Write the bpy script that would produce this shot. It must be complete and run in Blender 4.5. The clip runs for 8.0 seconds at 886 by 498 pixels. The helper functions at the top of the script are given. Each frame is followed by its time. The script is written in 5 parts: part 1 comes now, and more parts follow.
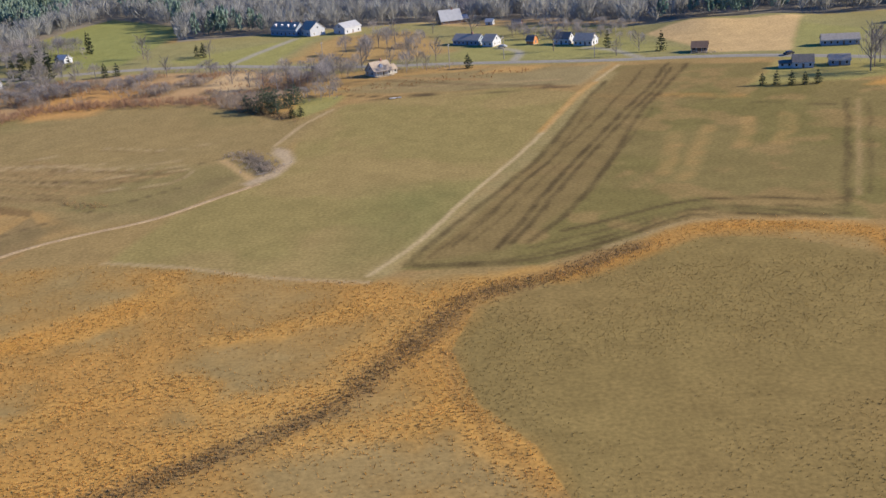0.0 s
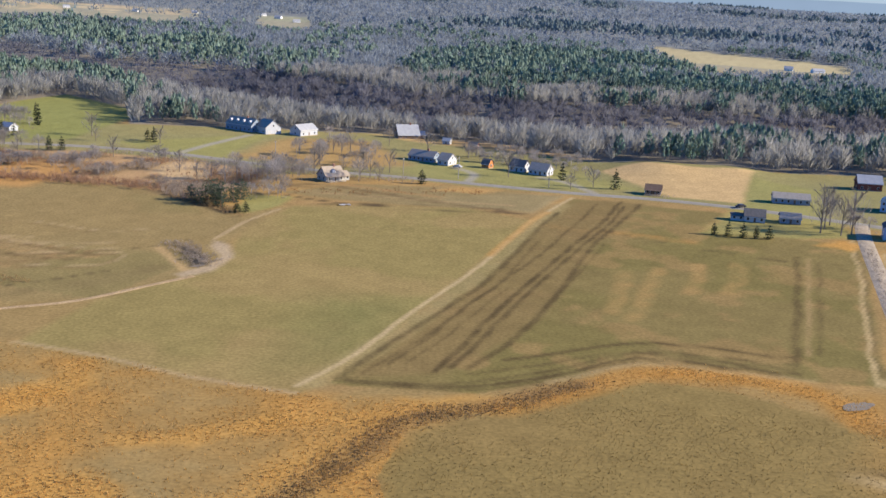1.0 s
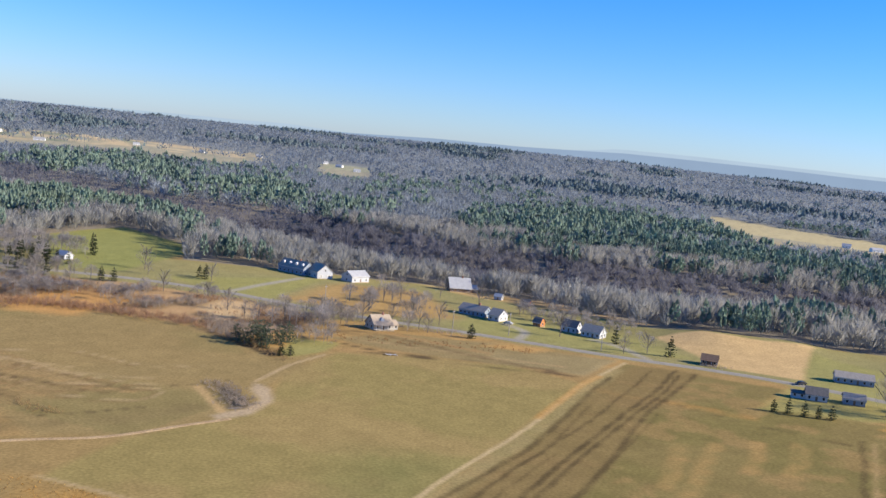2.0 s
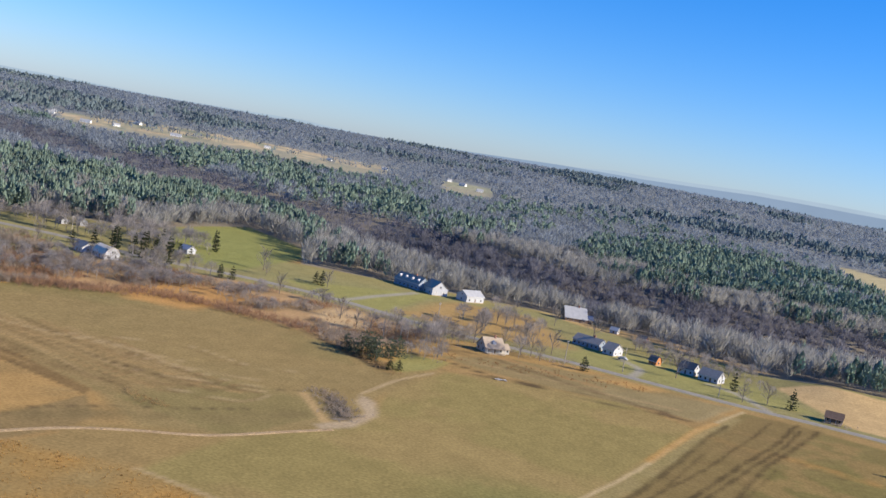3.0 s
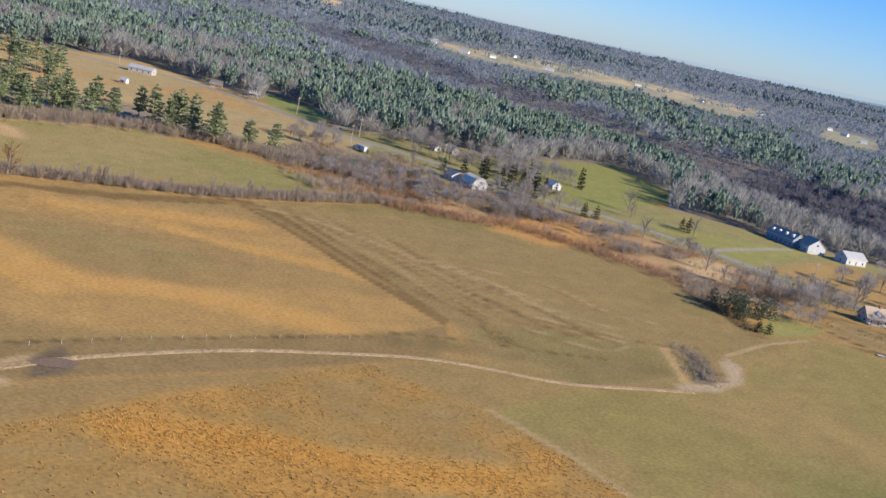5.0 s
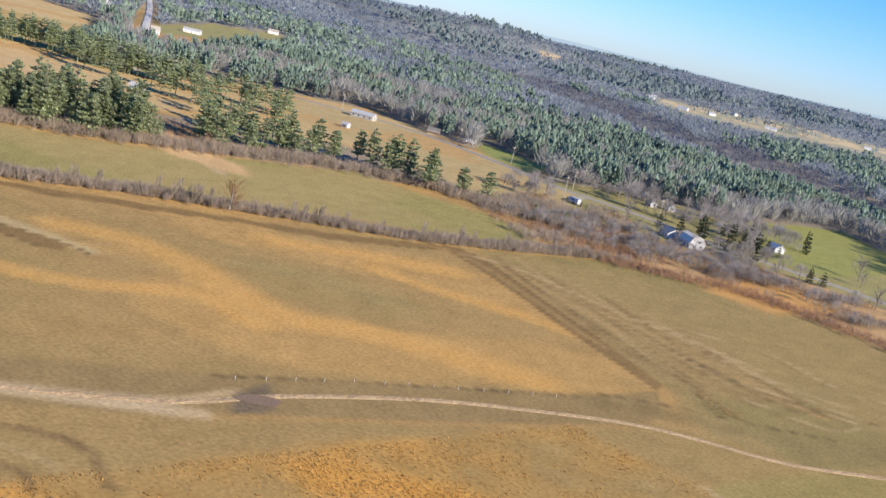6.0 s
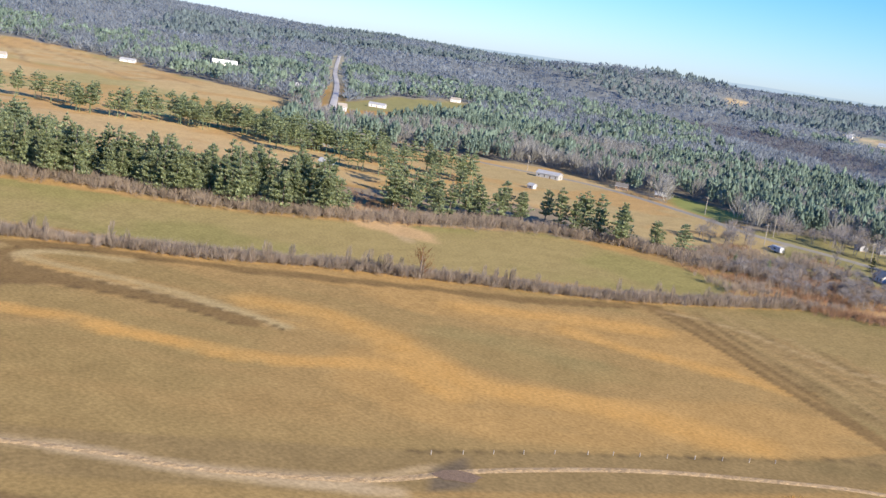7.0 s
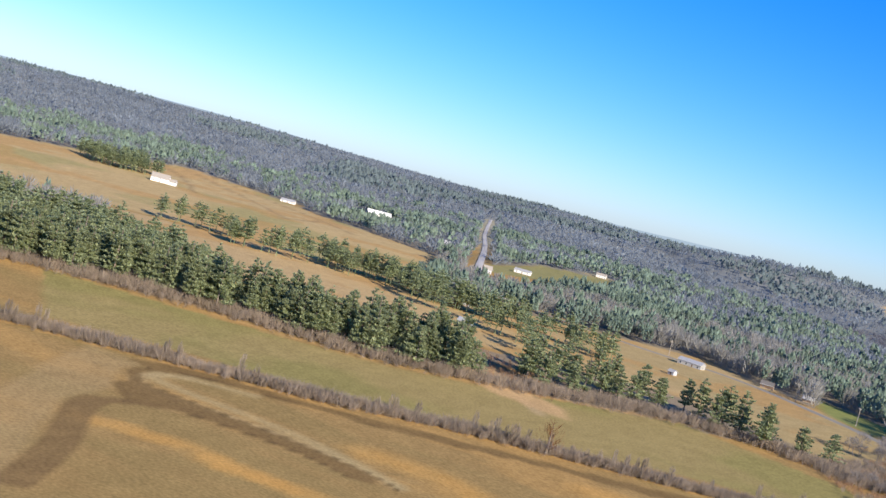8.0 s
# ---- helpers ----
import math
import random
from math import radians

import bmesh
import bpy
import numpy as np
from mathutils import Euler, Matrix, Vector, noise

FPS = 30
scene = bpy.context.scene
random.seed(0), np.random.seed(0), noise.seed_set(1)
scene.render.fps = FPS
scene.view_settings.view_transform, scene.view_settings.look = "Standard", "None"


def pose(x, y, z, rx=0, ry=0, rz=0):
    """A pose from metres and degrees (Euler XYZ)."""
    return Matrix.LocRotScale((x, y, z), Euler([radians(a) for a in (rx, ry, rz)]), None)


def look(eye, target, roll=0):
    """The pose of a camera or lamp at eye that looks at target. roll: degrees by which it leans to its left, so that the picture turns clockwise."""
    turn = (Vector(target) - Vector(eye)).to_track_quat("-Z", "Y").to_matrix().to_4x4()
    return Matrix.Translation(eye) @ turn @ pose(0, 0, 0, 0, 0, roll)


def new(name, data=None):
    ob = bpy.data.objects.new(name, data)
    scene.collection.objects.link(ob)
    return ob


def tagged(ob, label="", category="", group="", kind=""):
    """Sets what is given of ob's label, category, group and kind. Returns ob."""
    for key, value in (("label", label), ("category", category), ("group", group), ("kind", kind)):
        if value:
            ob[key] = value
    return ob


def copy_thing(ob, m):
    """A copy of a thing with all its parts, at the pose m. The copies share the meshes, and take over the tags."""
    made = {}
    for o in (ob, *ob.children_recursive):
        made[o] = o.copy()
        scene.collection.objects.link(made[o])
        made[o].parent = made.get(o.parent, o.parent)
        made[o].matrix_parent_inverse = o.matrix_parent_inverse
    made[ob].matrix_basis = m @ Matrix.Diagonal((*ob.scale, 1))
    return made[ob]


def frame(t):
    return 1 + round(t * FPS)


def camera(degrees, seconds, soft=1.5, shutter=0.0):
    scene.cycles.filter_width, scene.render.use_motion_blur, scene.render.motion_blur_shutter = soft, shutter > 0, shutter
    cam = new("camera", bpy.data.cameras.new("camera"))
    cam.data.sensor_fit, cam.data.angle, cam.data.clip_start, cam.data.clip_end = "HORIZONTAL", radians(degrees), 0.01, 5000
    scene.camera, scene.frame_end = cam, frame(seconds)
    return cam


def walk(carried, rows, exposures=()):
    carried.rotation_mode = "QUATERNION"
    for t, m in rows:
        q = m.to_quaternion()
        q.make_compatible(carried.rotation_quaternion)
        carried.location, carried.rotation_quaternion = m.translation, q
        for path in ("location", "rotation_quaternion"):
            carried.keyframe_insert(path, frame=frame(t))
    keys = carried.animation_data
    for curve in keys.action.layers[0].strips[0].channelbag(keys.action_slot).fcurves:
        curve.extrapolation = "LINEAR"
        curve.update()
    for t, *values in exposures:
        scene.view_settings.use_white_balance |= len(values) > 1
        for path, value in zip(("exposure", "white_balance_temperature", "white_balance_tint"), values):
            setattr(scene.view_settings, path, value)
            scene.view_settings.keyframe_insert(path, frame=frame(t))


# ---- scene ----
cam = camera(43.6, 8.0, soft=1.5)
# seconds, place, heading to the left of +y, pitch, roll
PATH = [
    (0.0, -0.03, -0.00, 79.47, 1.32, -18.82, -4.47),
    (0.5, -1.01, 5.30, 77.95, -3.15, -17.04, -0.47),
    (1.0, -1.68, 10.70, 76.60, -2.24, -12.85, 2.89),
    (1.5, -2.04, 15.69, 75.73, -1.21, -7.01, 7.00),
    (1.7, -2.17, 17.57, 75.45, -0.68, -5.93, 6.39),
    (2.8, -3.61, 26.71, 74.11, 6.10, -4.69, 9.59),
    (3.0, -4.16, 28.50, 74.02, 7.01, -4.84, 10.56),
    (3.5, -5.71, 33.00, 73.70, 10.72, -6.22, 12.99),
    (4.0, -7.55, 37.14, 73.42, 14.80, -8.45, 13.70),
    (4.5, -9.30, 40.65, 73.10, 18.13, -9.73, 13.64),
    (5.0, -11.68, 43.60, 72.88, 24.50, -11.71, 12.82),
    (5.2, -12.56, 44.96, 72.74, 27.32, -11.26, 13.47),
    (6.3, -19.88, 53.83, 69.54, 39.08, -12.23, 12.17),
    (6.5, -21.03, 55.11, 69.26, 41.67, -12.40, 10.69),
    (7.0, -23.85, 58.15, 68.87, 46.13, -10.33, 8.83),
    (7.5, -27.34, 60.91, 68.41, 51.04, -7.01, 9.26),
    (8.0, -31.30, 63.68, 67.71, 54.85, -3.42, 14.86),
]


def aim(x, y, z, heading, pitch, roll):
    h, p = radians(heading), radians(pitch)
    return look((x, y, z), (x - math.sin(h) * math.cos(p), y + math.cos(h) * math.cos(p), z + math.sin(p)), roll)


walk(cam, [(row[0], aim(*row[1:])) for row in PATH], exposures=[(0, 0.66), (0.6, 0.74), (1.2, 0.84), (1.7, 0.84), (3, 0.7), (4, 0.65), (5, 0.7), (6.5, 0.95), (7.2, 0.9), (8, 0.72)])

# ---- light ----
SUN_TO = Vector((0.93, -0.02, 0.42)).normalized()
world = bpy.data.worlds.new("sky")
scene.world = world
world.use_nodes = True
wn = world.node_tree.nodes
sky = wn.new("ShaderNodeTexSky")
sky.sky_type = "NISHITA"
sky.sun_disc = False
sky.sun_elevation = math.asin(SUN_TO.z)
sky.sun_rotation = math.atan2(SUN_TO.x, SUN_TO.y)
sky.air_density, sky.dust_density, sky.ozone_density = 1.0, 0.28, 6.0
tone = wn.new("ShaderNodeHueSaturation")
tone.inputs["Saturation"].default_value = 1.2
cool = wn.new("ShaderNodeMix")
cool.data_type, cool.blend_type = "RGBA", "MULTIPLY"
cool.inputs["Factor"].default_value, cool.inputs["B"].default_value = 1.0, (0.885, 0.945, 1.22, 1)
world.node_tree.links.new(sky.outputs[0], cool.inputs["A"])
world.node_tree.links.new(cool.outputs["Result"], tone.inputs["Color"])
world.node_tree.links.new(tone.outputs[0], wn["Background"].inputs[0])
wn["Background"].inputs[1].default_value = 0.098
sun = new("sun", bpy.data.lights.new("sun", "SUN"))
sun.data.energy, sun.data.angle, sun.data.color = 5.3, radians(0.5), (1.0, 0.875, 0.70)
sun.matrix_world = Matrix.Translation((0, 0, 300)) @ SUN_TO.to_track_quat("Z", "Y").to_matrix().to_4x4()


# ---- materials ----
def mat(name, color, color2=None, scale=1.0, rough=0.85, metal=0.0, bump=0.0, bump_scale=None, island=0.0, attr="", fine=0.25, spec=0.12, thin=0.0):
    """Base colour mixed by noise of that scale (per metre), varied by island or object, with bump."""
    m = bpy.data.materials.new(name)
    m.use_nodes = True
    nt, nodes = m.node_tree, m.node_tree.nodes
    b = nodes["Principled BSDF"]
    b.inputs["Roughness"].default_value, b.inputs["Metallic"].default_value = rough, metal
    b.inputs["Specular IOR Level"].default_value = spec
    co = nodes.new("ShaderNodeTexCoord")

    def noise_node(s, detail=5.0):
        n = nodes.new("ShaderNodeTexNoise")
        n.inputs["Scale"].default_value, n.inputs["Detail"].default_value = s, detail
        nt.links.new(co.outputs["Object"], n.inputs["Vector"])
        return n

    def ramp(src, lo, hi):
        r = nodes.new("ShaderNodeMapRange")
        r.inputs["From Min"].default_value, r.inputs["From Max"].default_value = 0.3, 0.7
        r.inputs["To Min"].default_value, r.inputs["To Max"].default_value = lo, hi
        nt.links.new(src, r.inputs["Value"])
        return r.outputs[0]

    if attr:
        base = nodes.new("ShaderNodeAttribute")
        base.attribute_name = attr
        col = base.outputs["Color"]
    else:
        mix = nodes.new("ShaderNodeMix")
        mix.data_type = "RGBA"
        mix.inputs["A"].default_value = (*color, 1)
        mix.inputs["B"].default_value = (*(color2 or [c * 0.7 for c in color]), 1)
        nt.links.new(ramp(noise_node(scale).outputs[0], 0, 1), mix.inputs["Factor"])
        col = mix.outputs["Result"]
    hsv = nodes.new("ShaderNodeHueSaturation")
    nt.links.new(col, hsv.inputs["Color"])
    value = ramp(noise_node(scale * 7).outputs[0], 1 - fine, 1 + fine)
    if island:
        geo = nodes.new("ShaderNodeNewGeometry")
        info = nodes.new("ShaderNodeObjectInfo")
        add = nodes.new("ShaderNodeMath")
        add.operation = "ADD"
        nt.links.new(geo.outputs["Random Per Island"], add.inputs[0])
        nt.links.new(info.outputs["Random"], add.inputs[1])
        frac = nodes.new("ShaderNodeMath")
        frac.operation = "FRACT"
        nt.links.new(add.outputs[0], frac.inputs[0])
        span = nodes.new("ShaderNodeMapRange")
        span.inputs["To Min"].default_value, span.inputs["To Max"].default_value = 1 - island, 1 + island
        nt.links.new(frac.outputs[0], span.inputs["Value"])
        mul = nodes.new("ShaderNodeMath")
        mul.operation = "MULTIPLY"
        nt.links.new(value, mul.inputs[0])
        nt.links.new(span.outputs[0], mul.inputs[1])
        value = mul.outputs[0]
    nt.links.new(value, hsv.inputs["Value"])
    nt.links.new(hsv.outputs[0], b.inputs["Base Color"])
    if thin:
        # thin leaves and twigs let light through
        lit, both = nodes.new("ShaderNodeBsdfTranslucent"), nodes.new("ShaderNodeMixShader")
        both.inputs[0].default_value = thin
        nt.links.new(hsv.outputs[0], lit.inputs["Color"])
        nt.links.new(b.outputs[0], both.inputs[1])
        nt.links.new(lit.outputs[0], both.inputs[2])
        nt.links.new(both.outputs[0], nodes["Material Output"].inputs["Surface"])
    if bump:
        bn = nodes.new("ShaderNodeBump")
        bn.inputs["Strength"].default_value, bn.inputs["Distance"].default_value = bump, 0.4 / (bump_scale or scale)
        nt.links.new(noise_node(bump_scale or scale * 3).outputs[0], bn.inputs["Height"])
        nt.links.new(bn.outputs[0], b.inputs["Normal"])
    return m


M_GROUND = mat("ground_cover", (0.2, 0.2, 0.1), attr="cover", scale=0.16, bump=0.22, bump_scale=2.4, rough=0.95, spec=0.02, fine=0.2)
M_ROAD = mat("asphalt", (0.30, 0.275, 0.22), (0.24, 0.22, 0.175), 0.3, 0.9, fine=0.15)
M_GRAVEL = mat("gravel", (0.41, 0.34, 0.25), (0.32, 0.265, 0.19), 0.25, 0.95, bump=0.3, spec=0.02)
M_PALEROAD = mat("pale_asphalt", (0.50, 0.48, 0.44), (0.42, 0.40, 0.37), 0.2, 0.9, fine=0.1, spec=0.05)
M_DIRT = mat("bare_soil", (0.47, 0.335, 0.18), (0.35, 0.245, 0.13), 0.25, 0.95, bump=0.3, spec=0.02)
M_BARE = mat("bare_twigs", (0.36, 0.35, 0.315), (0.285, 0.282, 0.26), 0.015, 0.95, island=0.1, spec=0.1, thin=0.5)
# far woods: the blue-grey of distant haze is mixed into these base colours
M_RIM_BARE_HAZE = mat("hazy_hill_twigs", (0.245, 0.275, 0.30), (0.185, 0.215, 0.24), 0.003, 0.95, island=0.08, spec=0.1, thin=0.5)
M_RIM_PINE_HAZE = mat("hazy_hill_needles", (0.195, 0.245, 0.255), (0.16, 0.21, 0.22), 0.004, 0.95, island=0.08, spec=0.1, thin=0.5)
M_FAR_BARE_HAZE = mat("hazy_distant_twigs", (0.265, 0.293, 0.308), (0.205, 0.232, 0.252), 0.006, 0.95, island=0.08, spec=0.1, thin=0.5)
M_HOMEBARE = mat("branch_twigs", (0.37, 0.335, 0.30), (0.285, 0.26, 0.235), 0.05, 0.95, island=0.18, spec=0.1, thin=0.5)
M_RIVER = mat("river_water", (0.10, 0.10, 0.085), (0.08, 0.08, 0.07), 0.05, 0.08, spec=0.5, fine=0.1)
# alder twigs: purplish, with the river valley's shade put into the colour
M_ALDER = mat("shade_toned_alder_twigs", (0.205, 0.20, 0.215), (0.165, 0.163, 0.18), 0.01, 0.95, island=0.12, spec=0.1, thin=0.5)
M_SHRUB = mat("shrub_twigs", (0.39, 0.32, 0.245), (0.29, 0.24, 0.185), 0.05, 0.95, island=0.2, spec=0.1, thin=0.5)
M_PINE = mat("pine_needles", (0.36, 0.405, 0.22), (0.27, 0.32, 0.185), 0.3, 0.8, island=0.25, spec=0.15, thin=0.5)
M_WOODPINE = mat("wood_needles", (0.245, 0.32, 0.245), (0.17, 0.235, 0.20), 0.012, 0.85, island=0.26, spec=0.1, thin=0.5)
M_DARKGREEN = mat("spruce_needles", (0.075, 0.09, 0.045), (0.05, 0.065, 0.038), 0.5, 0.85, island=0.3, spec=0.1, thin=0.45)
M_BARK = mat("bark", (0.22, 0.18, 0.15), (0.15, 0.12, 0.10), 2.0, 0.95)
M_GULLY = mat("gully_needles", (0.15, 0.18, 0.115), (0.10, 0.125, 0.085), 0.4, 0.85, island=0.3, spec=0.1, thin=0.5)
M_RUST = mat("rust_leaves", (0.30, 0.15, 0.06), (0.20, 0.10, 0.05), 0.5, 0.95, island=0.3, thin=0.45)
M_RUSTBRUSH = mat("rusty_twigs", (0.40, 0.245, 0.14), (0.29, 0.18, 0.11), 0.08, 0.95, island=0.3, spec=0.1, thin=0.45)
M_STRAW = mat("straw_tufts", (0.60, 0.385, 0.135), (0.50, 0.31, 0.105), 0.05, 0.95, island=0.25, spec=0.05, thin=0.5)
M_STUBBLE = mat("stubble", (0.35, 0.255, 0.10), (0.28, 0.205, 0.08), 0.05, 0.95, island=0.25, spec=0.05, thin=0.45)
M_REED = mat("reed_tufts", (0.40, 0.27, 0.125), (0.27, 0.18, 0.085), 0.2, 0.95, island=0.35, spec=0.1, thin=0.45)
M_WHITE = mat("white_siding", (0.46, 0.475, 0.50), (0.40, 0.415, 0.44), 0.6, 0.6, fine=0.05)
M_CREAM = mat("cream_siding", (0.50, 0.475, 0.42), (0.43, 0.41, 0.36), 0.6, 0.7, fine=0.06)
M_SKYBLUE = mat("light_blue_siding", (0.36, 0.47, 0.60), (0.31, 0.42, 0.55), 0.6, 0.6, fine=0.06)
# blue siding; on the farmhouse and first ranch house it holds their fronts' shade
M_BLUE = mat("blue_and_shaded_siding", (0.24, 0.29, 0.36), (0.20, 0.25, 0.32), 0.6, 0.6, fine=0.06)
M_REDBARN = mat("red_barn_boards", (0.20, 0.07, 0.05), (0.14, 0.05, 0.04), 0.8, 0.85, fine=0.15)
M_ORANGE = mat("orange_boards", (0.50, 0.22, 0.08), (0.40, 0.17, 0.06), 0.8, 0.8, fine=0.1)
M_BROWN = mat("brown_boards", (0.20, 0.14, 0.10), (0.15, 0.10, 0.07), 0.8, 0.8, fine=0.1)
M_SHINGLE = mat("grey_shingle", (0.36, 0.325, 0.28), (0.28, 0.255, 0.22), 0.8, 0.85, fine=0.12)
M_DARKROOF = mat("slate_shingle", (0.165, 0.155, 0.145), (0.125, 0.118, 0.11), 0.8, 0.85, fine=0.12)
M_TANROOF = mat("tan_shingle", (0.40, 0.33, 0.25), (0.32, 0.26, 0.20), 0.8, 0.85, fine=0.12)
M_BRIGHT = mat("bright_white_metal", (0.80, 0.80, 0.78), (0.74, 0.74, 0.72), 0.5, 0.5, fine=0.04)
M_METAL = mat("pale_metal_sheet", (0.50, 0.50, 0.48), (0.42, 0.42, 0.41), 0.5, 0.45, 0.3, fine=0.06)
M_PALEROOF = mat("pale_roofing", (0.70, 0.63, 0.50), (0.60, 0.54, 0.43), 0.8, 0.8, fine=0.08)
M_BRICK = mat("chimney_brick", (0.30, 0.16, 0.12), (0.22, 0.12, 0.09), 3.0, 0.9)
M_GLASS = mat("dark_window_glass", (0.03, 0.035, 0.045), (0.02, 0.022, 0.03), 1.0, 0.12, spec=0.6)
M_TRIM = mat("white_trim", (0.56, 0.56, 0.56), (0.50, 0.50, 0.50), 1.0, 0.55, fine=0.04)
M_POLE = mat("weathered_pole", (0.40, 0.36, 0.31), (0.30, 0.27, 0.23), 2.0, 0.9)
M_CARPAINT = mat("dark_car_paint", (0.06, 0.06, 0.07), (0.05, 0.05, 0.06), 1.0, 0.3, 0.4)
M_RUBBER = mat("rubber", (0.03, 0.03, 0.03), None, 4.0, 0.9)
M_MUD = mat("churned_mud", (0.24, 0.165, 0.105), (0.15, 0.105, 0.07), 1.5, 0.8, bump=0.5, bump_scale=3.0, spec=0.1, fine=0.35)
M_WATER = mat("shallow_water", (0.27, 0.225, 0.16), (0.21, 0.175, 0.125), 0.5, 0.6, spec=0.05, fine=0.15)

def smooth(a, b, v):
    u = np.clip((v - a) / (b - a), 0, 1)
    return u * u * (3 - 2 * u)


RIVER = [(-1900, 2000), (-1300, 1700), (-820, 1435), (-428, 1125), (-251, 1010), (-48, 800), (70, 752), (300, 738), (800, 620)]


def height(x, y):
    """The lie of the land: level fields, a river valley behind the road, hills all round the horizon."""
    x, y = np.asarray(x, float), np.asarray(y, float)
    r, head = np.hypot(x + 10, y - 40), np.degrees(np.arctan2(-(x + 10), y - 40))
    rim = 82 + 18 * np.sin(np.radians(head * 3.1 + 25)) - 34 * np.exp(-((head - 53) / 9) ** 2) + 3 * smooth(12, -14, head) * smooth(-120, -40, head)
    rim = rim + np.interp(head, (-4, 6, 12, 20, 32, 44, 50, 80), (0, -14, -23, -25, -32, -27, 10, 10))
    z = rim * smooth(1250, 4500, r) ** 1.15
    z = z + 45 * np.exp(-((x + 1810) / 330) ** 2 - ((y - 2390) / 420) ** 2)
    gap = np.full(x.shape, 1e9)
    for (ax, ay), (bx, by) in zip(RIVER, RIVER[1:]):
        u = np.clip(((x - ax) * (bx - ax) + (y - ay) * (by - ay)) / ((bx - ax) ** 2 + (by - ay) ** 2), 0, 1)
        gap = np.minimum(gap, np.hypot(x - ax - u * (bx - ax), y - ay - u * (by - ay)))
    z = z - 17 * np.exp(-(gap / 66) ** 2)
    z = z + 3.6 * np.exp(-((x - 122) / 24) ** 2 - ((y - 538) / 30) ** 2) + 2.6 * np.exp(-((x - 158) / 18) ** 2 - ((y - 540) / 26) ** 2)
    z = z + 2.0 * np.sin(x / 95 + 1.0) * np.sin(y / 140) * smooth(240, 480, r)
    return z


def fbm(x, y, size, octaves=4, seed=0):
    """Soft noise from 0 to 1 over the plan, with features of that size in metres."""
    x, y = np.asarray(x, float) / size, np.asarray(y, float) / size
    total, amp, norm = 0.0, 1.0, 0.0
    for k in range(octaves):
        i, j = np.floor(x), np.floor(y)
        u, v = x - i, y - j
        u, v = u * u * (3 - 2 * u), v * v * (3 - 2 * v)

        def rnd(a, b):
            s = np.sin(a * 127.1 + b * 311.7 + (seed + k) * 74.7) * 43758.5453
            return s - np.floor(s)

        total = total + amp * ((rnd(i, j) * (1 - u) + rnd(i + 1, j) * u) * (1 - v) + (rnd(i, j + 1) * (1 - u) + rnd(i + 1, j + 1) * u) * v)
        norm, amp, x, y = norm + amp, amp * 0.5, x * 2.03, y * 2.03
    return total / norm


def near_line(x, y, pts):
    """The distance from a broken line, and how far along it (in metres)."""
    best, along, run = np.full(np.shape(x), 1e9), np.zeros(np.shape(x)), 0.0
    for (ax, ay), (bx, by) in zip(pts, pts[1:]):
        length = math.hypot(bx - ax, by - ay)
        u = np.clip(((x - ax) * (bx - ax) + (y - ay) * (by - ay)) / length**2, 0, 1)
        d = np.hypot(x - ax - u * (bx - ax), y - ay - u * (by - ay))
        along = np.where(d < best, run + u * length, along)
        best, run = np.minimum(d, best), run + length
    return best, along


def inside(x, y, poly):
    """Whether points lie in a polygon."""
    hit = np.zeros(np.shape(x), bool)
    for (ax, ay), (bx, by) in zip(poly, poly[1:] + poly[:1]):
        if ay != by:
            hit ^= ((ay > y) != (by > y)) & (x < (bx - ax) * (y - ay) / (by - ay) + ax)
    return hit


def in_soft(x, y, poly, edge=8.0):
    """1 in a polygon, 0 outside, fading over its edge, which wanders."""
    x = x + edge * (fbm(x, y, edge * 3, 2, 5) - 0.5)
    y = y + edge * (fbm(x, y, edge * 3, 2, 9) - 0.5)
    d, _ = near_line(x, y, poly + poly[:1])
    return np.clip(0.5 + np.where(inside(x, y, poly), d, -d) / edge, 0, 1)


def curve_pts(pts, step=4.0):
    """A smooth line through points (Catmull-Rom)."""
    p = [Vector(pts[0]) * 2 - Vector(pts[1])] + [Vector(q) for q in pts] + [Vector(pts[-1]) * 2 - Vector(pts[-2])]
    out = []
    for a, b, c, d in zip(p, p[1:], p[2:], p[3:]):
        n = max(2, int((c - b).length / step))
        for k in range(n):
            u = k / n
            out.append(0.5 * (2 * b + (c - a) * u + (2 * a - 5 * b + 4 * c - d) * u * u + (3 * b - a - 3 * c + d) * u**3))
    return [tuple(q) for q in out] + [tuple(pts[-1])]


# ---- plan of the land ----
ROAD = [(-640, 545), (-527, 568), (-453, 588), (-364, 562), (-308, 540), (-252, 535), (-205, 523), (-150, 526), (-109, 520), (-71, 504), (-34, 491), (3, 483), (66, 462), (98, 455), (130, 443), (170, 418), (215, 388), (300, 340)]
LANE = [(171, 414), (158, 377), (123, 268), (104, 213), (81, 150), (50, 65)]
TRACK = [(-230, 60), (-177, 130), (-163, 144), (-148, 168), (-143, 190), (-132, 218), (-119, 239), (-107, 255), (-95, 264), (-80, 273), (-66, 290), (-57, 301)]
FIELD_GREEN_HILL = [(-245, 639), (-236, 700), (-225, 749), (-167, 681), (-157, 640), (-163, 545), (-192, 535)]
LAWN_HILL = [(-142, 545), (-117, 566), (-91, 593), (-73, 609), (-83, 533), (-84, 515), (-112, 520)]
YELLOW_FIELD = [(91, 529), (116, 549), (137, 537), (168, 539), (137, 453), (110, 463)]
FAR_YELLOW = [(429, 2046), (512, 1869), (652, 1690), (619, 1511), (532, 1511), (393, 1553)]
FAR_FIELDS = [(-1090, 2096), (-1039, 2238), (-984, 2393), (-719, 2508), (-680, 2216), (-806, 2124), (-919, 1991)]
